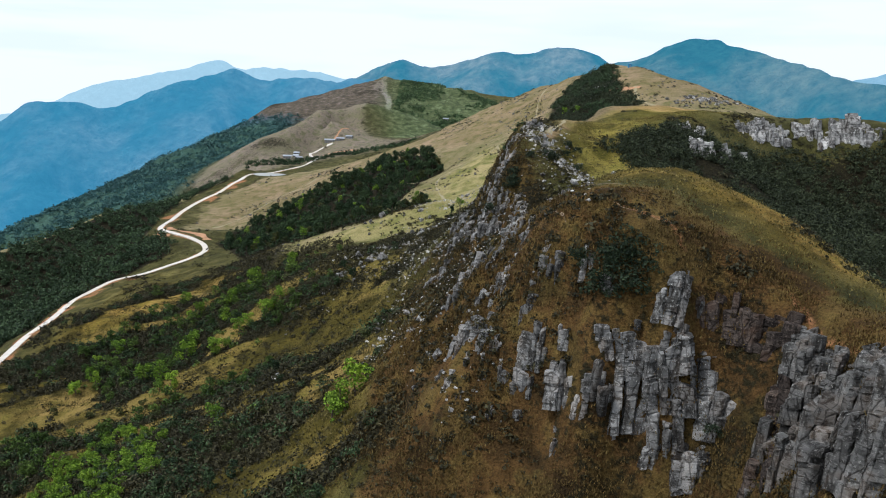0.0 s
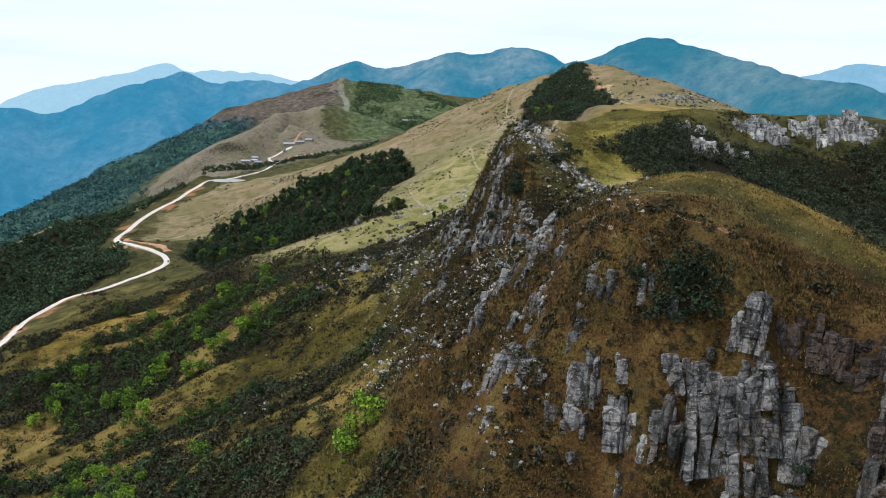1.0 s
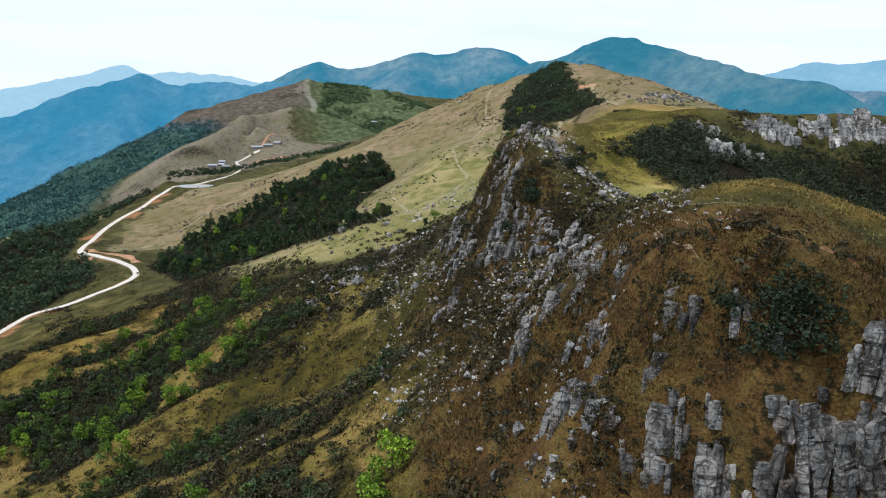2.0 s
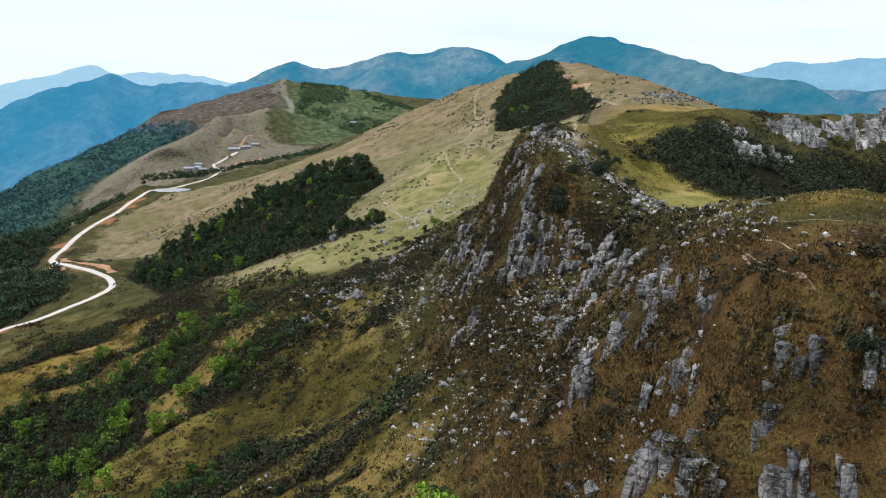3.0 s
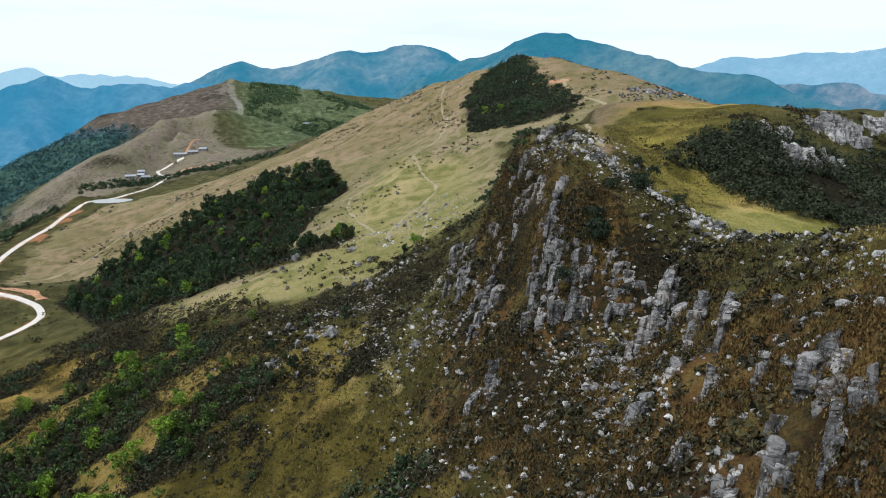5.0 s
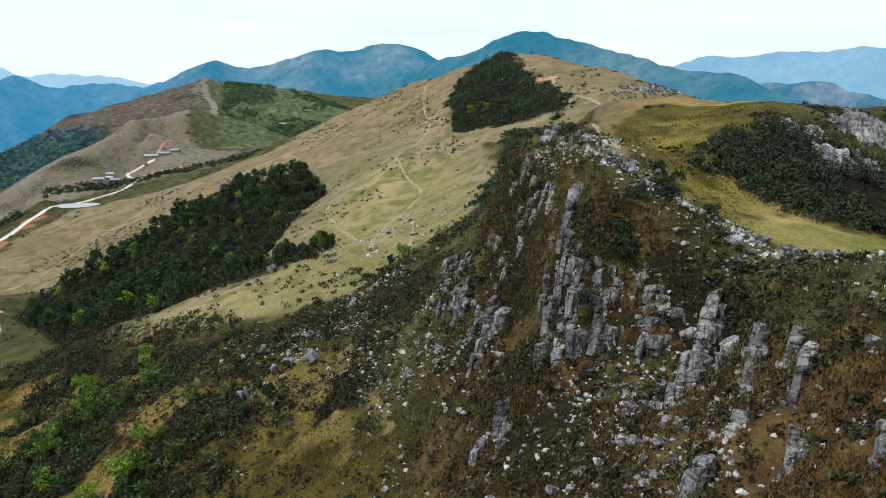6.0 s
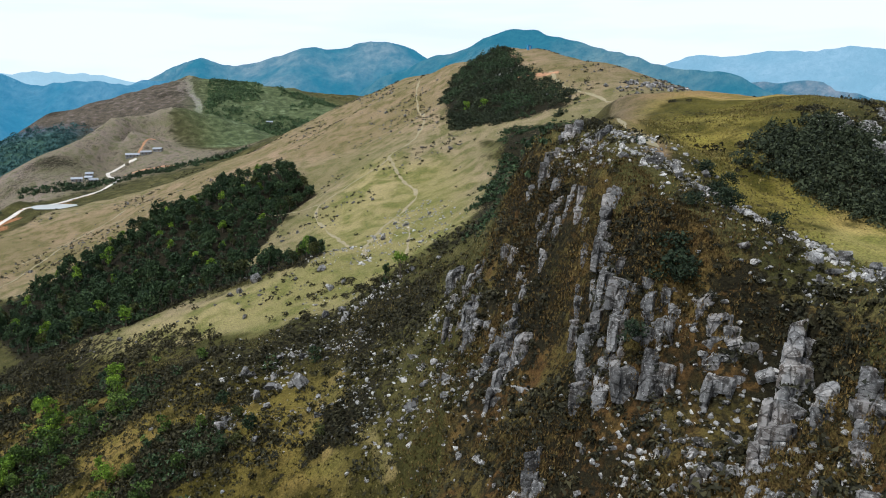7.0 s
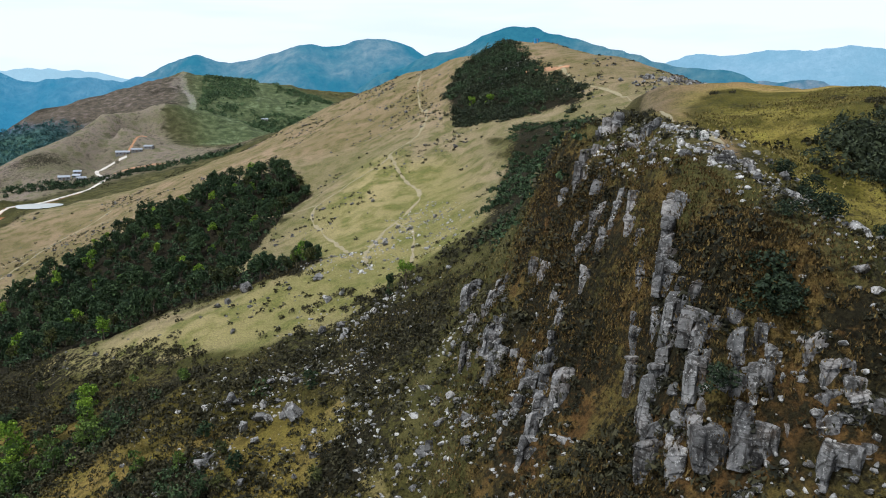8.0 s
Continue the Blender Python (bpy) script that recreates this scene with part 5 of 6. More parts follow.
def place_poisson(n, box, density, seed, gap):
    x, y, z, g = scatter(100000, box, density, seed, 60000)
    kept, cells = [], {}
    for k in range(len(x)):
        i, j = int(x[k] // gap), int(y[k] // gap)
        if any(math.hypot(x[k] - x[q], y[k] - y[q]) < gap for di in (-1, 0, 1) for dj in (-1, 0, 1) for q in cells.get((i + di, j + dj), ())):
            continue
        cells.setdefault((i, j), []).append(k)
        kept.append(k)
        if len(kept) >= n:
            break
    kept = np.array(kept, int)
    return x[kept], y[kept], z[kept], g


def leafy_stuff(name, x, y, z, radius, per, leaf, mat, seed, label, category, tall=1.0):
    """Many bushes or far trees as one mesh of small leaf sprays."""
    g = np.random.RandomState(seed)
    n = len(x)
    d = g.normal(0, 1, (n, per, 3))
    d[..., 2] = np.abs(d[..., 2]) * 0.9
    d /= np.linalg.norm(d, axis=2)[..., None]
    lump = 1 + 0.35 * np.sin(3.1 * d[..., 0] + 6.3 * g.uniform(0, 1, (n, 1))) * np.cos(2.7 * d[..., 1] + 6.3 * g.uniform(0, 1, (n, 1)))
    c = d * (radius[:, None] * lump * g.uniform(0.55, 1.05, (n, per)))[..., None] * (1, 1, tall)
    c += np.stack([x, y, z], 1)[:, None]
    sizes = (np.full((n, per), leaf * 1.28) * g.uniform(0.6, 1.3, (n, per)) * (radius / radius.mean())[:, None] ** 0.5).ravel()
    v = leaf_quads(c.reshape(-1, 3), d.reshape(-1, 3), sizes, g)
    v = v.reshape(-1, 4, 3)[:, :3].reshape(-1, 3)
    return tagged(quick_mesh(name, v, np.arange(len(v)).reshape(-1, 3), mat), label, category, kind="stuff")


dark_kinds = [tree_kind("dark green broadleaf tree in the hollow wood", "tree", tree_meshes(300 + k, 7.5 + k, 3.6, 360, 1.0, LEAF_DARK)) for k in range(4)]
olive_kinds = [tree_kind("olive green broadleaf tree in the hollow wood", "tree", tree_meshes(320 + k, 6.5 + k, 3.0, 280, 0.9, LEAF_OLIVE)) for k in range(2)]
spring_kinds = [tree_kind("fresh light green young tree on the scrub slope", "tree", tree_meshes(340 + k, 5.5 + k, 2.7, 470, 0.58, LEAF_BRIGHT, 0.1), "young_tree") for k in range(3)]
wood_spring = [tree_kind("fresh light green tree among dark wood", "tree", tree_meshes(350 + k, 7.0 + k, 2.6, 260, 0.8, LEAF_BRIGHT, 0.2)) for k in range(2)]

wx, wy, wz, wg = place_poisson(380, (-185, 0, 445, 695), lambda x, y: inside(FOREST, x, y, 2) * (0.6 + 0.4 * smooth(-0.5, 0.5, fbm(x, y, 30, 2, 4))), 12, 4.5)
_pick = wg.uniform(0, 1, len(wx))
_sc = wg.uniform(0.75, 1.45, len(wx)) * (0.85 + 0.25 * fbm(wx, wy, 25, 2, 17))
for kinds, lo, hi, grp in ((dark_kinds, 0.0, 0.70, "trees of the hollow wood"), (olive_kinds, 0.70, 0.90, "trees of the hollow wood"), (wood_spring, 0.90, 1.1, "light green trees of the hollow wood")):
    m_ = (_pick >= lo) & (_pick < hi)
    plant_trees(kinds, wx[m_], wy[m_], wz[m_], _sc[m_], 30, grp)

SPRING_TREES = [(-157, 309), (-157, 323), (-155, 347), (-140, 330), (-128, 311), (-110, 293), (-117, 344), (-116, 328), (-99, 318), (-144, 410), (-125, 373), (-109, 380), (-78, 348),
                (-101, 395), (-81, 333), (-79, 338), (-93, 332), (-90, 336), (-124, 228), (-68, 215), (-86, 415), (-111, 425), (-86, 408), (-103, 405), (-106, 356), (-120, 308), (-26, 183), (-22, 183), (-27, 177)]
GROVE = [(-126, 205), (-122, 240), (-114, 252), (-98, 240), (-89, 225), (-81, 198), (-85, 180), (-120, 185)]
_t = np.array(SPRING_TREES, float)
_g = np.random.RandomState(44)
_t = np.concatenate([_t, _t[:14] + _g.normal(0, 4.5, (14, 2))])
plant_trees(spring_kinds, _t[:, 0], _t[:, 1], ground(_t[:, 0], _t[:, 1]), np.r_[_g.uniform(1.0, 1.5, 29), _g.uniform(0.5, 1.0, 14)], 31, "light green trees on the slope")
gx_, gy_, gz_, gg_ = place_poisson(90, (-150, -70, 170, 265), lambda x, y: inside(GROVE, x, y, 4), 14, 3.6)
plant_trees([tree_kind("dense light green thicket bush", "bush", tree_meshes(360 + k, 4.0, 2.6, 420, 0.52, LEAF_BRIGHT, 0.05), "thicket_bush") for k in range(2)], gx_, gy_, gz_, gg_.uniform(0.7, 1.2, len(gx_)), 32, "thicket on the lower slope")

_g2 = np.random.RandomState(46)
_q = np.concatenate([_t[:24] + _g2.normal(0, 9.0, (24, 2)) for _ in range(3)])
leafy_stuff("bushes", _q[:, 0], _q[:, 1], ground(_q[:, 0], _q[:, 1]) + 0.4, _g2.uniform(0.9, 2.4, len(_q)), 60, 0.75, LEAF_MID, 47, "mid green bushes between the young trees", "bushes", 1.1)

mx_, my_, mz_, mg_ = place_poisson(125, (-200, -55, 190, 430), lambda x, y: inside(LOWER_SCRUB, x, y, 8) * smooth(0.1, 0.5, lanes(x, y)), 15, 4.5)
plant_trees([tree_kind("mid green young broadleaf tree on the scrub slope", "tree", tree_meshes(345 + k, 5.0 + k, 2.6, 420, 0.6, LEAF_YOUNG, 0.1), "young_tree") for k in range(3)], mx_, my_, mz_, mg_.uniform(0.6, 1.35, len(mx_)), 35, "mid green trees on the slope")

SHRUBS = [(-120.8, 258.6), (-114.8, 277.9), (-123, 275.2), (-136.4, 278.2), (-156.6, 291), (-63.9, 201), (-58.6, 202.7), (-49.8, 206.7), (-67.3, 258.8), (-62.7, 270.7), (-56.3, 173.8), (-72.9, 193.6),
          (-64.5, 185.5), (-50.9, 175.9), (-35.6, 215.1), (-19.7, 188.4), (-153.2, 260), (-150.6, 246.9), (-156.1, 274.6), (-50.3, 360.2), (-46.6, 350.9), (-43.2, 340.8), (-46.6, 338.9), (-26.2, 362.5),
          (-74.6, 390.2), (-77, 384.4)]
hx_, hy_, hz_, hg_ = place_poisson(200, (-210, -20, 120, 460), lambda x, y: inside(WEST_LANES, x, y, 8) * smooth(-0.1, 0.45, lanes(x, y)), 16, 3.8)
_s = np.array(SHRUBS)
hx_, hy_ = np.r_[_s[:, 0], hx_], np.r_[_s[:, 1], hy_]
hg_ = np.r_[np.full(len(_s), 1.15), hg_.uniform(0.55, 1.3, len(hz_))]
shrub_kinds = [tree_kind("dark green rounded shrub on the scrub slope", "shrub", tree_meshes(390 + k, 3.2 + 0.5 * k, 2.0, 340, 0.5, LEAF_DARK, 0.0), "shrub") for k in range(3)]
shrub_kinds += [tree_kind("brownish olive shrub on the scrub slope", "shrub", tree_meshes(395 + k, 2.8, 1.8, 300, 0.45, LEAF_OLIVE, 0.0), "shrub") for k in range(2)]
plant_trees(shrub_kinds, hx_, hy_, ground(hx_, hy_), hg_, 37, "shrubs on the western slope")

# two pines by the boulders on the spur
pine = tree_kind("lone pine with a flat light crown", "tree", tree_meshes(371, 8.5, 2.6, 240, 0.7, LEAF_BRIGHT, 0.62))
plant_trees([pine], [4.6], [401], ground(np.array([4.6]), np.array([401.0])), [1.0], 33, "pines on the spur")
pine = tree_kind("lone dark bushy conifer beside a pine", "tree", tree_meshes(372, 7.0, 1.9, 260, 0.7, LEAF_DARK, 0.0, 0.5))
plant_trees([pine], [0.4], [405], ground(np.array([0.4]), np.array([405.0])), [1.0], 34, "pines on the spur")


x, y, z, g = scatter(900, (-185, 0, 445, 695), lambda x, y: inside(FOREST, x, y, 3), 19)
leafy_stuff("undergrowth", x, y, z + 0.8, g.uniform(1.2, 2.6, len(x)), 34, 1.1, LEAF_WOODS, 20, "dark undergrowth of the hollow wood", "wood", 1.1)

# woods west of the road, on the east side, and on the crest
x, y, z, g = scatter(3600, (-420, -205, 300, 880), lambda x, y: inside(WOODS, x, y, 5) * smooth(5, 12, line_distance(WOOD_RIDGE, x, y)), 21)
leafy_stuff("woods", x, y, z + 1.6, np.clip(np.exp(g.normal(0.95, 0.35, len(x))), 1.2, 5.2), 46, 1.4, LEAF_WOODS, 22, "dark green broadleaf wood below the road", "wood", 1.2)
x, y, z, g = scatter(110, (-420, -205, 300, 880), lambda x, y: inside(WOODS, x, y, 5) * smooth(0.0, 0.5, fbm(x, y, 45, 3, 48)), 121)
leafy_stuff("woods", x, y, z + 2.6, g.uniform(2.0, 3.6, len(x)), 70, 1.0, LEAF_GREENSIDE, 122, "lighter green trees among the wood below the road", "wood", 1.3)
x, y, z, g = scatter(9000, (55, 205, 140, 330), lambda x, y: inside(EAST_WOODS, x, y, 6) * smooth(-1.3, -0.2, fbm(x, y, 22, 3, 41)), 23)
leafy_stuff("woods", x, y, z + 0.5, np.clip(np.exp(g.normal(0.45, 0.45, len(x))), 0.5, 3.2), 64, 0.58, LEAF_EAST, 24, "dark low wood in the eastern hollow", "wood", 1.0)
x, y, z, g = scatter(2600, (60, 150, 540, 745), lambda x, y: inside(CREST_WOODS, x + 9 * fbm(x, y, 20, 3, 81), y + 9 * fbm(x, y, 20, 3, 82), 4) * smooth(-1.2, -0.35, fbm(x, y, 26, 3, 83)), 25)
leafy_stuff("woods", x, y, z, np.clip(np.exp(g.normal(0.2, 0.45, len(x))), 0.5, 3.2), 44, 0.8, LEAF_EAST, 26, "dark wood on the steep side of the summit", "wood", 1.1)
x, y, z, g = scatter(420, (60, 150, 540, 745), lambda x, y: inside(CREST_WOODS, x, y, 4) * smooth(-0.3, 0.4, fbm(x, y, 18, 3, 86)), 125)
leafy_stuff("woods", x, y, z + 0.6, np.clip(np.exp(g.normal(0.55, 0.4, len(x))), 0.9, 3.4), 60, 0.75, LEAF_WOODS, 126, "green bushes in the dark wood of the summit", "wood", 1.2)
_cx, _cy = np.array([86.0, 95.0]), np.array([618.0, 612.0])
plant_trees(spring_kinds, _cx, _cy, ground(_cx, _cy), [0.9, 1.0], 36, "light green trees on the summit slope")
x, y, z, g = scatter(800, (0, 125, 320, 570), lambda x, y: inside(CRAG_SCRUB, x, y, 5) * smooth(-0.8, 0.4, fbm(x, y, 18, 3, 47)), 45)
leafy_stuff("scrub", x, y, z + 0.2, g.uniform(0.6, 1.9, len(x)), 32, 0.85, LEAF_WOODS, 46, "dark scrub on the shady side of the crag", "scrub", 0.9)

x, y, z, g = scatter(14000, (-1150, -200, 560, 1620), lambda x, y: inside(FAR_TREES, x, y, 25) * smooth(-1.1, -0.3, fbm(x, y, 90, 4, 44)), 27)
leafy_stuff("woods", x, y, z + 1, g.uniform(2.5, 5.5, len(x)), 16, 2.4, LEAF_FAR_HAZE, 28, "broadleaf wood on the far hillside, tinted blue for haze", "wood", 1.0)
x, y, z, g = scatter(2200, (-110, 180, 1000, 1620), lambda x, y: inside(GREEN_SIDE, x, y, 15) * smooth(0.05, 0.5, fbm(x, y, 80, 3, 43)), 29)
leafy_stuff("woods", x, y, z, g.uniform(2.5, 5, len(x)), 14, 2.6, LEAF_GREENSIDE, 30, "scattered trees on the far green hillside", "wood", 0.9)
FIELD_HEDGE = [(-250, 965), (-200, 960), (-150, 985), (-110, 1000), (-60, 985)]
x, y, z, g = scatter(330, (-270, -40, 930, 1020), lambda x, y: 1 - smooth(4, 16, line_distance(FIELD_HEDGE, x, y)), 31)
leafy_stuff("hedge", x, y, z, g.uniform(2.0, 3.6, len(x)), 26, 1.7, LEAF_WOODS, 32, "dark hedge of trees along the field", "hedge", 1.1)


# scrub over the slopes
def scrub_density(x, y):
    patch = smooth(-0.1, 0.75, fbm(x, y, 24, 4, 61))
    d = 0.42 * patch * (1 - inside(PASTURE_ZONE, x, y, 6))
    d = np.maximum(d, inside(LOWER_SCRUB, x, y, 12) * (0.10 + 0.6 * patch))
    west = inside(WEST_LANES, x, y, 12)
    d = d * (1 - west) + west * (0.03 + 0.6 * smooth(-0.15, 0.25, lanes(x, y)))
    d = np.maximum(d, inside(BAND_SCRUB, x, y, 6) * (0.10 + 0.55 * patch))
    d = np.maximum(d, 0.02 * inside(PASTURE_ZONE, x, y, 5) * smooth(0, 0.5, fbm(x, y, 40, 2, 63)))
    return d * smooth(3, 6, line_distance(ROAD_LINE, x, y))


x, y, z, g = scatter(13500, (-225, 40, 110, 515), scrub_density, 33)
leafy_stuff("scrub", x, y, z, np.clip(np.exp(g.normal(-0.05, 0.62, len(x))), 0.35, 3.2), 34, 0.62, LEAF_SCRUB, 34, "low brown and dark green scrub on the slope", "scrub", 0.85)
x, y, z, g = scatter(9000, (-140, 35, 110, 400), lambda x, y: 0.25 * smooth(-0.6, 0.6, fbm(x, y, 13, 3, 68)) * (1 - inside(PASTURE_ZONE, x, y, 4)), 39)
leafy_stuff("scrub", x, y, z, np.clip(np.exp(g.normal(-0.65, 0.45, len(x))), 0.25, 1.6), 16, 0.42, LEAF_SCRUB, 40, "small tufty shrubs over the grassy slope", "scrub", 0.8)
x, y, z, g = scatter(1500, (30, 150, 140, 400), lambda x, y: 0.4 * smooth(0.2, 0.7, fbm(x, y, 20, 4, 66)) * (1 - inside(RIM_GRASS, x, y, 4)), 35)
leafy_stuff("scrub", x, y, z, np.clip(np.exp(g.normal(-0.4, 0.5, len(x))), 0.3, 2.2), 40, 0.5, LEAF_SCRUB, 36, "low dark scrub on the grassy knolls", "scrub", 0.8)
x, y, z, g = scatter(1900, (-240, 250, 430, 950), lambda x, y: 0.006 + 0.3 * smooth(0.36, 0.56, fbm(x, y, 34, 4, 90)), 37)
leafy_stuff("scrub", x, y, z, g.uniform(0.5, 1.4, len(x)), 14, 0.8, LEAF_SCRUB, 38, "small dark bushes on the dry pasture", "scrub", 0.8)

gully = lambda x, y: inside(WEST_LANES, x, y, 8) * smooth(-0.02, 0.4, lanes(x, y))
x, y, z, g = scatter(4200, (-215, 0, 100, 470), gully, 101)
leafy_stuff("bushes", x, y, z + 0.3, np.clip(np.exp(g.normal(0.3, 0.5, len(x))), 0.5, 3.4), 56, 0.58, LEAF_SCRUB, 102, "dark brownish green bushes in the gullies", "bushes", 1.0)
x, y, z, g = scatter(1100, (-215, 0, 100, 470), gully, 103)
leafy_stuff("bushes", x, y, z + 0.4, np.clip(np.exp(g.normal(0.6, 0.4, len(x))), 0.9, 4.0), 90, 0.6, LEAF_DARK, 104, "dark green bushes in the gullies", "bushes", 1.1)

# bushes in the clefts of the cliff: x, y, z, radius
CLEFT_BUSHES = [(31, 138, -31, 2.6), (34, 139, -31, 3.0), (36, 138, -34, 2.4), (30, 137, -36, 1.8), (36, 136, -37, 2.0), (33, 142, -26, 2.4), (41, 135, -52, 1.6), (47, 126, -57, 1.5),
                (13, 260, -38, 2.0), (19, 264, -31, 1.8), (21, 259, -30, 2.4), (41, 283, -20, 1.5), (34, 300, -13, 1.8), (44, 270, -24, 1.6), (57, 113, -47, 1.2),
                (29, 140, -30, 2.6), (32, 140, -29, 3.2), (35, 140.5, -28, 2.8), (27, 139, -35, 2.8), (33, 137, -35, 3.4), (30, 138.5, -33, 3.2), (34.5, 138.5, -30.5, 3.4), (37.5, 138.5, -29, 2.8), (37, 137, -31, 2.4), (24, 143, -31, 2.0),
                (33, 270, -20, 2.2), (36, 271, -21, 1.8), (27, 268, -20, 1.6), (21, 264, -27, 3.0), (21, 262, -29, 2.8), (43, 290, -17.5, 2.0), (46, 287, -19, 1.6)]
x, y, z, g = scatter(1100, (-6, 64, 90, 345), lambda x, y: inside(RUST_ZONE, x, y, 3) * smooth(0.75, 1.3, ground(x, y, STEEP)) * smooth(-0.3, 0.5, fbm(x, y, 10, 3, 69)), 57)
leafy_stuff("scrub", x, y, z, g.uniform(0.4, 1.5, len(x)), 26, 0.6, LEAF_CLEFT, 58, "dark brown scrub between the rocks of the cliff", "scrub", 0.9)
bush_mesh = [tree_meshes(380 + k, 1.6, 1.2, 520, 0.22, LEAF_DEEP, 0.0)[1] for k in range(2)]
for k, (a, b, c, r_) in enumerate(CLEFT_BUSHES):
    ob = tagged(new("bush", bush_mesh[k % 2]), "dark evergreen bush growing from a cleft rock", "bush", "bushes in the cliff")
    ob.location, ob.scale, ob.rotation_euler = (a, b, c - 0.5 * r_), (r_, r_, r_ * 0.9), (0, 0, k * 1.3)


# ---- grass ----
def grass_material(name, tones):
    m, n, l, b = nodes_of(name)
    geo = n.new("ShaderNodeNewGeometry")
    c = n_ramp(n, l, geo.outputs["Random Per Island"], [(k / (len(tones) - 1), t) for k, t in enumerate(tones)])
    patch = n_ramp(n, l, n_noise(n, l, geo.outputs["Position"], 0.09, 5), [(0.3, (0.55, 0.55, 0.55)), (0.7, (1.35, 1.35, 1.3))])
    l.new(n_mix(n, l, 0.9, c, patch, "MULTIPLY"), b.inputs["Base Color"])
    b.inputs["Roughness"].default_value, b.inputs["Specular IOR Level"].default_value = 0.9, 0.1
    return m


def grass(name, x, y, z, blade, height, per, mat, seed, label):
    g = np.random.RandomState(seed)
    n = len(x) * per
    base = np.repeat(np.stack([x, y, z - 0.08], 1), per, 0) + np.c_[g.normal(0, 0.55, (n, 2)), np.zeros(n)]
    a = g.uniform(0, 6.28, n)
    tall = np.repeat(height, per) * g.uniform(0.5, 1.2, n)
    lean = np.c_[np.cos(a), np.sin(a), np.zeros(n)] * (tall * g.uniform(0.2, 0.8, n))[:, None]
    side = np.c_[-np.sin(a), np.cos(a), np.zeros(n)] * (blade * g.uniform(0.5, 1.2, n))[:, None]
    tip = base + lean + np.c_[np.zeros((n, 2)), tall]
    v = np.stack([base - side, base + side, tip], 1).reshape(-1, 3)
    return tagged(quick_mesh(name, v, np.arange(len(v)).reshape(-1, 3), mat), label, "grass", kind="stuff")


GRASS_RUST = grass_material("rusty_grass", [(0.04, 0.027, 0.010), (0.08, 0.050, 0.017), (0.115, 0.076, 0.025), (0.16, 0.115, 0.038)])
GRASS_GOLD = grass_material("golden_grass", [(0.05, 0.042, 0.014), (0.13, 0.105, 0.032), (0.20, 0.158, 0.05), (0.26, 0.205, 0.075)])
GRASS_OLIVE = grass_material("olive_grass", [(0.034, 0.030, 0.010), (0.086, 0.072, 0.023), (0.14, 0.113, 0.04), (0.20, 0.156, 0.062)])
x, y, z, g = scatter(56000, (-30, 78, 85, 340), lambda x, y: inside(RUST_ZONE, x, y, 10) * (0.25 + 0.75 * smooth(0.45, 0.8, ground(x, y, STEEP))) * smooth(-0.9, 0.5, fbm(x, y, 9, 3, 95)), 51)
grass("grass", x, y, z, 0.12, np.full(len(x), 0.5), 6, GRASS_RUST, 52, "rusty dry grass tufts on the cliff slopes")
x, y, z, g = scatter(64000, (-200, 20, 100, 470), lambda x, y: (1 - inside(RUST_ZONE, x, y, 8)) * (1 - inside(PASTURE_ZONE, x, y, 8)) * smooth(-0.7, 0.6, fbm(x, y, 12, 3, 96)), 53)
grass("grass", x, y, z, 0.2, np.full(len(x), 0.5), 3, GRASS_OLIVE, 54, "olive dry grass tufts on the western slope")
x, y, z, g = scatter(16000, (20, 130, 130, 350), lambda x, y: (1 - inside(RUST_ZONE, x, y, 4)) * (1 - inside(EAST_WOODS, x, y, 6)) * (1 - inside(SADDLE_GRASS, x, y, 6)) * (1 - inside(RIM_GRASS, x, y, 4)) * (0.25 + 0.75 * smooth(-0.2, 0.8, fbm(x, y, 14, 3, 97))), 55)
grass("grass", x, y, z, 0.18, np.full(len(x), 0.42), 3, GRASS_GOLD, 56, "short golden olive grass on the knolls")


# ---- footpaths, road banks, water ----
def footpath(line, half, mat, label, lift=0.14, step=1.6):
    c = curve_through([(p[0], p[1], 0.0) for p in line], step)
    c[:, 0] += 0.5 * vnoise(c[:, 1] / 7.0, c[:, 0] / 7.0, 77)
    ob = ribbon("footpath", c[:, :2], half, mat, lift, ragged=0.9)
    return tagged(ob, label, "footpath", kind="structure")


PALE_GRASS = plain_material("worn_grass", (0.30, 0.248, 0.135), 0.95, 0.2, 0.6)
RED_EARTH = plain_material("bare_red_earth", (0.26, 0.19, 0.125), 0.95, 0.3, 0.5)
for line, half in (([(33, 589), (35, 555), (35, 522), (19, 497), (3, 464), (-1, 447)], 0.7), ([(33, 587), (10, 574), (-8, 560), (-11, 540), (-6, 499), (-4, 468)], 0.6),
                   ([(19, 497), (20, 470), (16, 444), (11, 425)], 0.5), ([(88, 761), (76, 717), (67, 651), (54, 613), (33, 589)], 0.8),
                   ([(-6, 560), (-40, 600), (-75, 690), (-140, 740), (-190, 700)], 0.7), ([(-216, 625), (-190, 660), (-165, 720), (-120, 790)], 0.9),
                   ([(140, 620), (136, 577), (142, 545), (126, 480)], 0.9), ([(62, 378), (52, 352), (47, 335), (41, 315), (36, 298)], 1.3)):
    footpath(line, half * 0.9, PALE_GRASS, "narrow trodden footpath through dry grass")
for line in ([(23, 169.7), (21.4, 162.1), (21.5, 155.8), (22.4, 150.8)], [(28, 195.4), (25.3, 182.1), (23.6, 170.7), (21.8, 158.4)], [(26.2, 171.1), (27.1, 166.2), (24.8, 154.8)],
             [(30.2, 181.4), (31.5, 172.8), (36.3, 166)], [(26, 153.8), (30.4, 147.8), (35.2, 144.4), (40, 141.9)]):
    footpath(line, 0.12, RED_EARTH, "bare reddish footpath worn into the knoll", 0.06, 0.8)


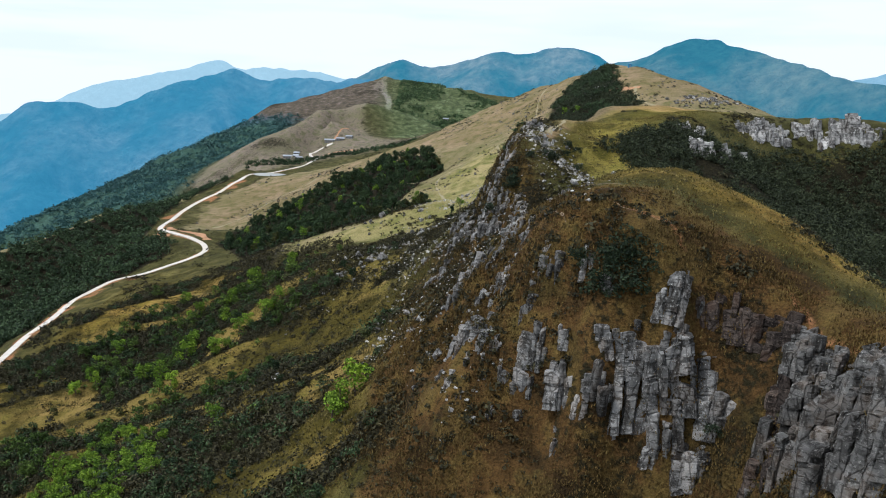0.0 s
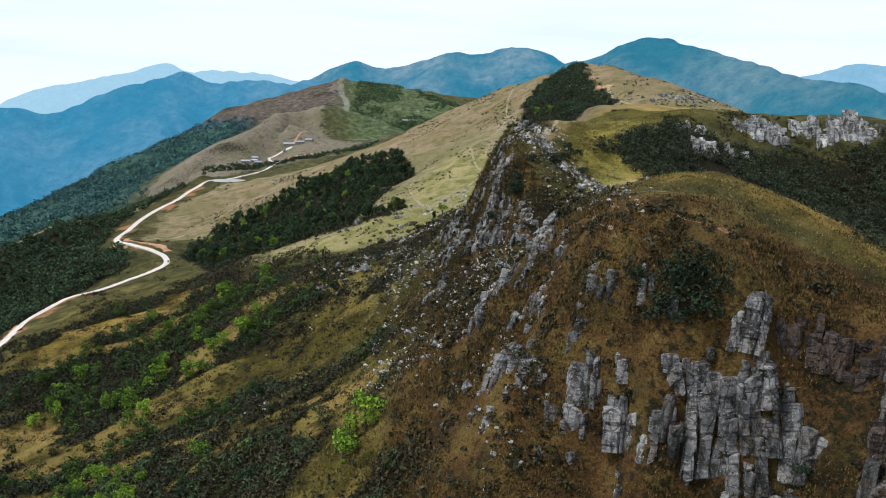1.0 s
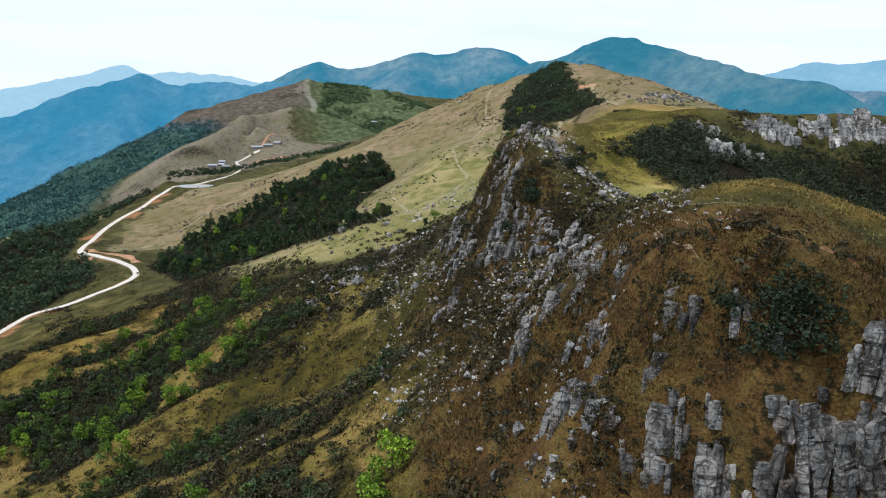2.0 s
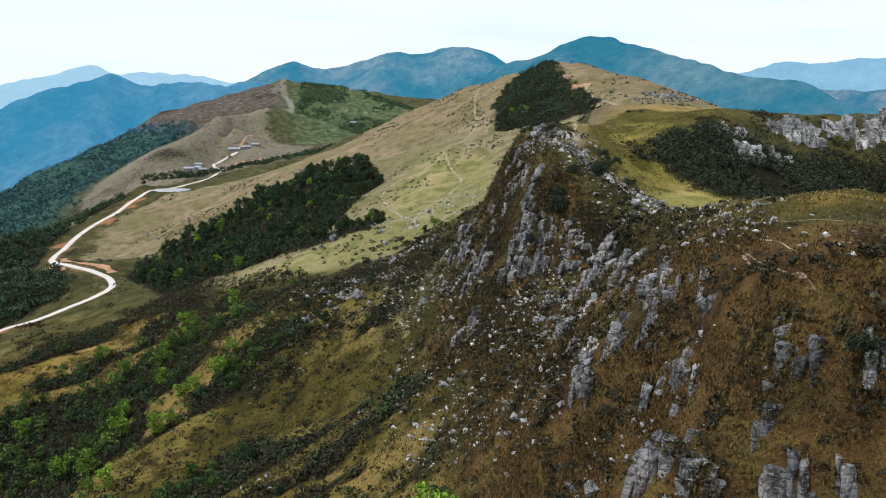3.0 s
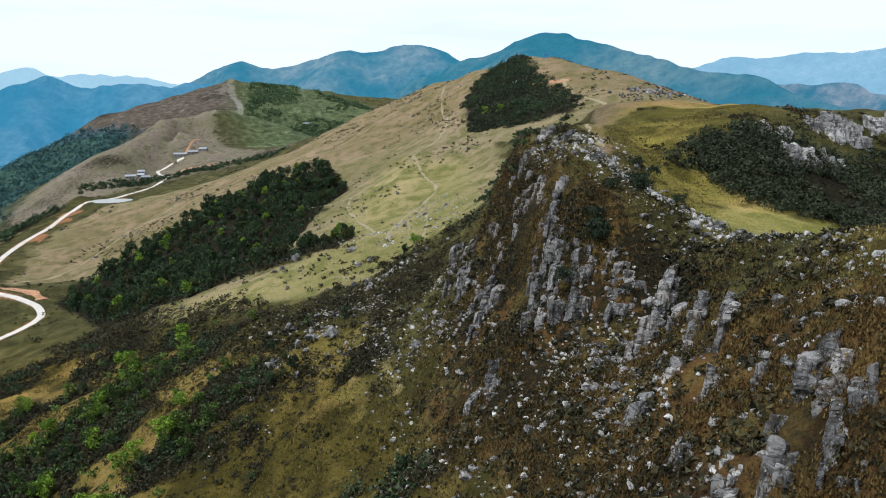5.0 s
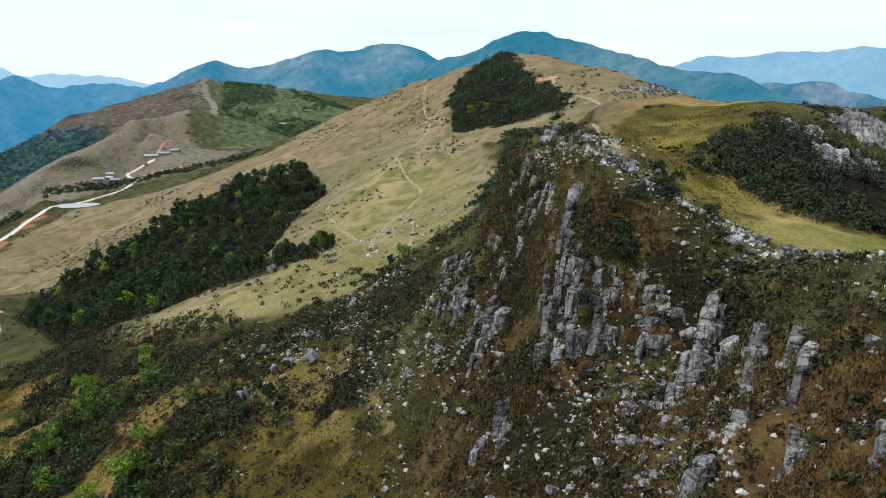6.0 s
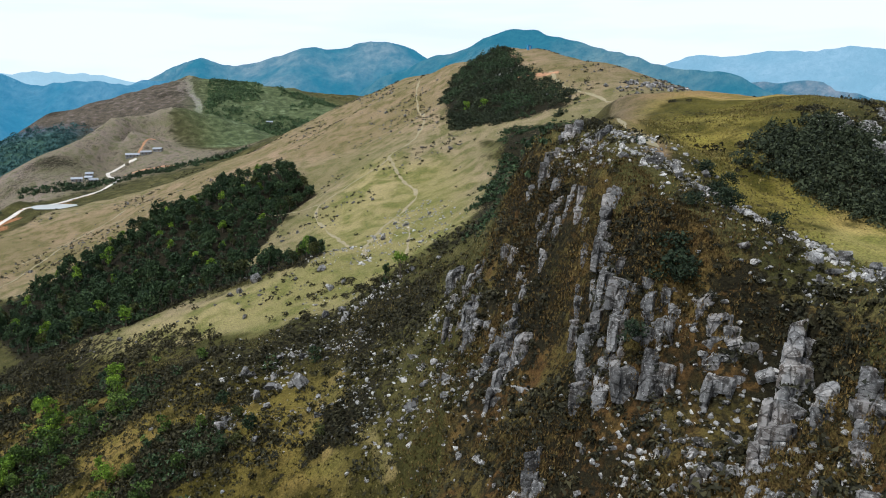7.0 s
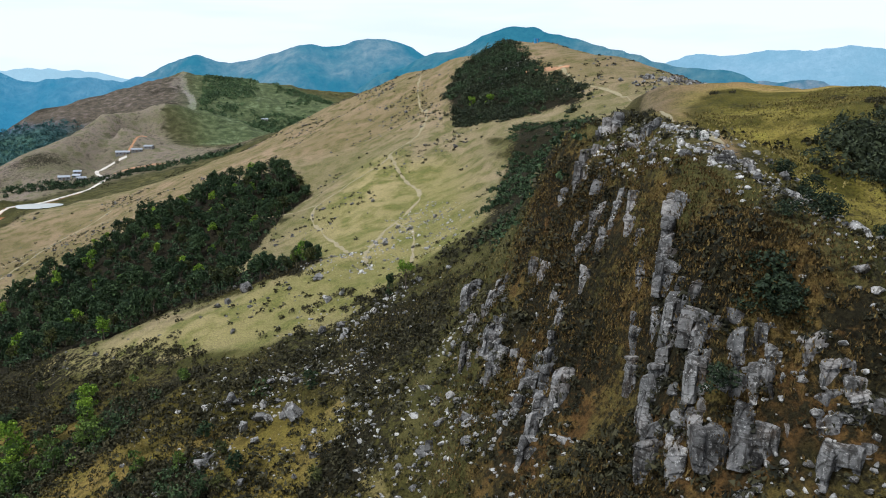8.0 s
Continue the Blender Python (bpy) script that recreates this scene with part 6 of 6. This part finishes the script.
def earth_cut(line, half, label):
    c = curve_through([(p[0], p[1], 0.0) for p in line], 2.0)
    return tagged(ribbon("earth_cut", c[:, :2], half, ORANGE_EARTH, 0.22, ragged=0.7), label, "bank", kind="structure")


earth_cut([(-231, 622), (-226, 613), (-212, 606), (-196, 592), (-186, 578)], 2.2, "raw orange earth bank above the road bend")
earth_cut([(-236, 606), (-230, 600), (-222, 592)], 3.0, "raw orange earth lay-by beside the road")
earth_cut([(124, 634), (130, 628), (137, 617), (143, 612)], 1.6, "raw orange earth scar on the summit slope")
earth_cut([(-166, 1066), (-162, 1078), (-158, 1094), (-150, 1106)], 0.9, "raw orange earth track up the far knoll")
earth_cut([(-172, 1010), (-150, 1012), (-125, 1010), (-100, 1002)], 2.5, "raw orange earth bank along the field")
earth_cut([(-226, 395), (-232, 440), (-236, 462)], 2.4, "raw orange earth verge of the road")
ROAD_FAR = [(-187, 930), (-179, 950), (-173, 974), (-182, 1004), (-191, 1029), (-191, 1048), (-179, 1057), (-166, 1061)]
_c = curve_through([(p[0], p[1], 0.0) for p in ROAD_FAR], 5.0)
tagged(ribbon("road", _c[:, :2], 1.9, CONCRETE, 0.3), "pale concrete road climbing to the farm", "road", kind="structure")

water_mat, wnod, wlin, wbsdf = nodes_of("pond_water")
# near-white base colour paints in the sky's reflection
wbsdf.inputs["Base Color"].default_value, wbsdf.inputs["Roughness"].default_value = (0.75, 0.77, 0.74, 1), 0.1
n_bump(wnod, wlin, wbsdf, n_noise(wnod, wlin, wnod.new("ShaderNodeTexCoord").outputs["Object"], 1.2, 3), 0.08, 0.05)
_ring = [(-207 + 17 * math.cos(a) * (1 + 0.12 * math.sin(3 * a)), 864 + 19 * math.sin(a) * (1 + 0.1 * math.cos(2 * a)), -90.25) for a in np.linspace(0, 2 * math.pi, 48, endpoint=False)]
tagged(obj_from("water", _ring, [tuple(range(48))], water_mat), "still pond whose pale colour stands in for the reflected white sky", "pond", kind="structure")


# ---- buildings and the van ----
def part(name, bm, mat, parent, label=""):
    me = bpy.data.meshes.new(name)
    bm.to_mesh(me)
    bm.free()
    me.materials.append(mat)
    ob = new(name, me)
    ob.parent = parent
    if label:
        ob["label"] = label
    return ob


def box_bm(x0, x1, y0, y1, z0, z1, bevel=0.0):
    bm = bmesh.new()
    bmesh.ops.create_cube(bm, size=1.0, matrix=Matrix.LocRotScale(((x0 + x1) / 2, (y0 + y1) / 2, (z0 + z1) / 2), None, (x1 - x0, y1 - y0, z1 - z0)))
    if bevel:
        bmesh.ops.bevel(bm, geom=bm.edges[:], offset=bevel, segments=2, affect="EDGES")
    return bm


def hull_bm(points, bevel=0.0):
    bm = bmesh.new()
    for p in points:
        bm.verts.new(p)
    bmesh.ops.convex_hull(bm, input=bm.verts[:])
    if bevel:
        bmesh.ops.bevel(bm, geom=bm.edges[:], offset=bevel, segments=2, affect="EDGES")
    return bm


WHITE_WALL = plain_material("whitewash", (0.26, 0.25, 0.235), 0.85, 0.12, 0.6)
TIN_ROOF = plain_material("pale_tin_roof", (0.42, 0.44, 0.47), 0.45, 0.15, 0.5, 0.4)
GREY_ROOF = plain_material("grey_roof", (0.30, 0.31, 0.33), 0.7, 0.2, 0.5)
DARK_PANE = plain_material("dark_window", (0.03, 0.035, 0.04), 0.2, 0.1, 1.0)
WOOD_DOOR = plain_material("plank_door", (0.16, 0.10, 0.06), 0.8, 0.25, 2.0)
BLUE_SHEET = plain_material("blue_painted_sheet", (0.03, 0.25, 0.50), 0.55, 0.15, 1.0)


def house(x, y, turn, length, depth, height, roof_mat, wall_mat, label, gable=1.4):
    top = tagged(new("house"), label, "house", "buildings on the far hillside")
    z = float(min(ground(np.array([x - 3.0, x + 3.0, x]), np.array([y - 2.0, y + 2.0, y]))))
    top.location, top.rotation_euler = (x, y, z), (0, 0, radians(turn))
    a, d = length / 2, depth / 2
    part("wall", box_bm(-a, a, -d, d, -2.0, height), wall_mat, top)
    e = 0.5
    for s in (-1, 1):
        part("roof", hull_bm([(-a - e, s * (d + e), height - 0.15), (a + e, s * (d + e), height - 0.15), (-a - e, 0, height + gable), (a + e, 0, height + gable),
                              (-a - e, s * (d + e), height), (a + e, s * (d + e), height), (-a - e, 0, height + gable + 0.15), (a + e, 0, height + gable + 0.15)]), roof_mat, top)
    n = max(2, int(length / 3.2))
    for k in range(n):
        u = -a + (k + 0.5) * length / n
        if k == n // 2:
            part("door", box_bm(u - 0.5, u + 0.5, -d - 0.06, -d + 0.02, 0.0, 2.1), WOOD_DOOR, top)
        else:
            w = part("window", box_bm(u - 0.6, u + 0.6, -d - 0.05, -d + 0.02, 0.9, 2.1), WHITE_WALL, top)
            part("pane", box_bm(u - 0.5, u + 0.5, -d - 0.07, -d - 0.03, 1.0, 2.0), DARK_PANE, w)
    return top


house(-171, 1068, 6, 14, 7, 2.8, TIN_ROOF, WHITE_WALL, "long farm shed with a pale tin roof")
house(-157, 1069, 12, 11, 6, 2.6, GREY_ROOF, WHITE_WALL, "low farmhouse with a grey roof")
house(-145, 1074, -14, 9, 6, 2.8, GREY_ROOF, WHITE_WALL, "small grey-roofed outbuilding on the hillside")
house(-212, 984, 8, 10, 6, 2.6, TIN_ROOF, WHITE_WALL, "whitewashed house with a pale tin roof")
house(-203, 996, -12, 7, 5, 2.4, TIN_ROOF, WHITE_WALL, "small whitewashed shed beside the house")
house(-196, 979, 25, 8, 5, 2.5, GREY_ROOF, WHITE_WALL, "small grey-roofed shed among trees")
house(-206, 1014, 4, 7, 5, 2.4, TIN_ROOF, WHITE_WALL, "little tin-roofed shed by the hedge")
house(-16, 1404, 10, 9, 5, 2.6, TIN_ROOF, WHITE_WALL, "distant pale building below green hillside")

hut = tagged(new("hut"), "small blue sheet-metal hut on the bare summit", "hut")
_hx, _hy = 148.5, 681.0
hut.location = (_hx, _hy, float(ground(np.array([_hx]), np.array([_hy]))[0]))
part("wall", box_bm(-1.5, 1.5, -1.2, 1.2, -0.6, 2.6, 0.03), BLUE_SHEET, hut)
part("roof", hull_bm([(-1.8, -1.5, 2.55), (1.8, -1.5, 2.55), (-1.8, 1.5, 2.95), (1.8, 1.5, 2.95), (-1.8, -1.5, 2.67), (1.8, -1.5, 2.67), (-1.8, 1.5, 3.07), (1.8, 1.5, 3.07)]), BLUE_SHEET, hut)
part("door", box_bm(-0.4, 0.4, -1.26, -1.2, 0.0, 2.0), GREY_ROOF, hut)

VAN_WHITE = plain_material("white_van_paint", (0.75, 0.75, 0.74), 0.35, 0.04, 1.0)
TYRE = plain_material("tyre_rubber", (0.02, 0.02, 0.02), 0.9, 0.1, 3.0)
STEEL = plain_material("wheel_steel", (0.45, 0.45, 0.46), 0.4, 0.1, 3.0, 0.8)
LAMP = plain_material("lamp_glass", (0.6, 0.6, 0.58), 0.15, 0.05, 3.0)
van = tagged(new("van"), "white van parked on orange earth at the bend", "van")
_vx, _vy = -230.0, 600.5
van.location = (_vx, _vy, float(ground(np.array([_vx]), np.array([_vy]))[0]) + 0.42)
van.rotation_euler = (0, 0, radians(8))
part("body", hull_bm([(s * 0.92, y_, z_) for s in (-1, 1) for y_, z_ in ((-2.3, 0.4), (2.3, 0.4), (-2.3, 1.1), (2.35, 1.05), (2.2, 1.15))] +
                     [(s * 0.82, y_, z_) for s in (-1, 1) for y_, z_ in ((-2.2, 2.05), (1.1, 2.05), (1.35, 1.98))], 0.06), VAN_WHITE, van)
part("windscreen", hull_bm([(-0.72, 2.17, 1.22), (0.72, 2.17, 1.22), (-0.68, 1.44, 1.93), (0.68, 1.44, 1.93), (-0.72, 2.21, 1.24), (0.72, 2.21, 1.24), (-0.68, 1.48, 1.95), (0.68, 1.48, 1.95)]), DARK_PANE, van)
for s in (-1, 1):
    for y0, y1 in ((-2.0, -0.9), (-0.8, 0.25), (0.35, 1.25)):
        part("side_window", hull_bm([(s * q, yy, zz) for yy in (y0, y1) for q, zz in ((0.895, 1.3), (0.93, 1.3), (0.845, 1.8), (0.88, 1.8))]), DARK_PANE, van)
    part("headlight", box_bm(s * 0.65 - 0.15, s * 0.65 + 0.15, 2.28, 2.38, 0.75, 0.95, 0.02), LAMP, van)
    part("tail_light", box_bm(s * 0.8 - 0.08, s * 0.8 + 0.08, -2.36, -2.28, 0.9, 1.3, 0.02), ORANGE_EARTH, van, "red tail light")
    for y0 in (-1.45, 1.45):
        bm = bmesh.new()
        bmesh.ops.create_cone(bm, cap_ends=True, segments=20, radius1=0.34, radius2=0.34, depth=0.22, matrix=Matrix.LocRotScale((s * 0.82, y0, 0.0 - 0.08), Euler((0, radians(90), 0)), None))
        bmesh.ops.bevel(bm, geom=bm.edges[:], offset=0.03, segments=1, affect="EDGES")
        wheel = part("tyre", bm, TYRE, van)
        bm = bmesh.new()
        bmesh.ops.create_cone(bm, cap_ends=True, segments=16, radius1=0.2, radius2=0.17, depth=0.04, matrix=Matrix.LocRotScale((s * 0.945, y0, -0.08), Euler((0, radians(90 * s), 0)), None))
        part("rim", bm, STEEL, wheel)
part("bumper", box_bm(-0.85, 0.85, 2.3, 2.45, 0.4, 0.6, 0.04), GREY_ROOF, van)
part("bumper", box_bm(-0.85, 0.85, -2.42, -2.28, 0.4, 0.6, 0.04), GREY_ROOF, van)

# piled stones on the summit ridge, in the saddle and on the spur
for cx, cy, n_, spread_, lo, hi, label in ((178, 560, 55, 11.0, 1.5, 4.8, "grey limestone boulder in the summit pile"), (50, 253, 26, 3.0, 0.6, 2.2, "pale limestone boulder lying in the grassy saddle"),
                                          (2, 403, 8, 2.2, 0.9, 2.6, "grey boulder below the lone pines"), (-42, 481, 5, 1.6, 1.0, 3.4, "flat grey boulder beside the hollow wood"),
                                          (126, 652, 9, 4.0, 1.5, 3.6, "pale limestone boulder showing in the summit wood")):
    g = np.random.RandomState(int(cx * 7 + cy))
    px, py = cx + g.normal(0, spread_, n_), cy + g.normal(0, spread_ * 0.6, n_)
    place_boulders(px, py, ground(px, py), g.uniform(lo, hi, n_), int(cy), label, "boulder piles")
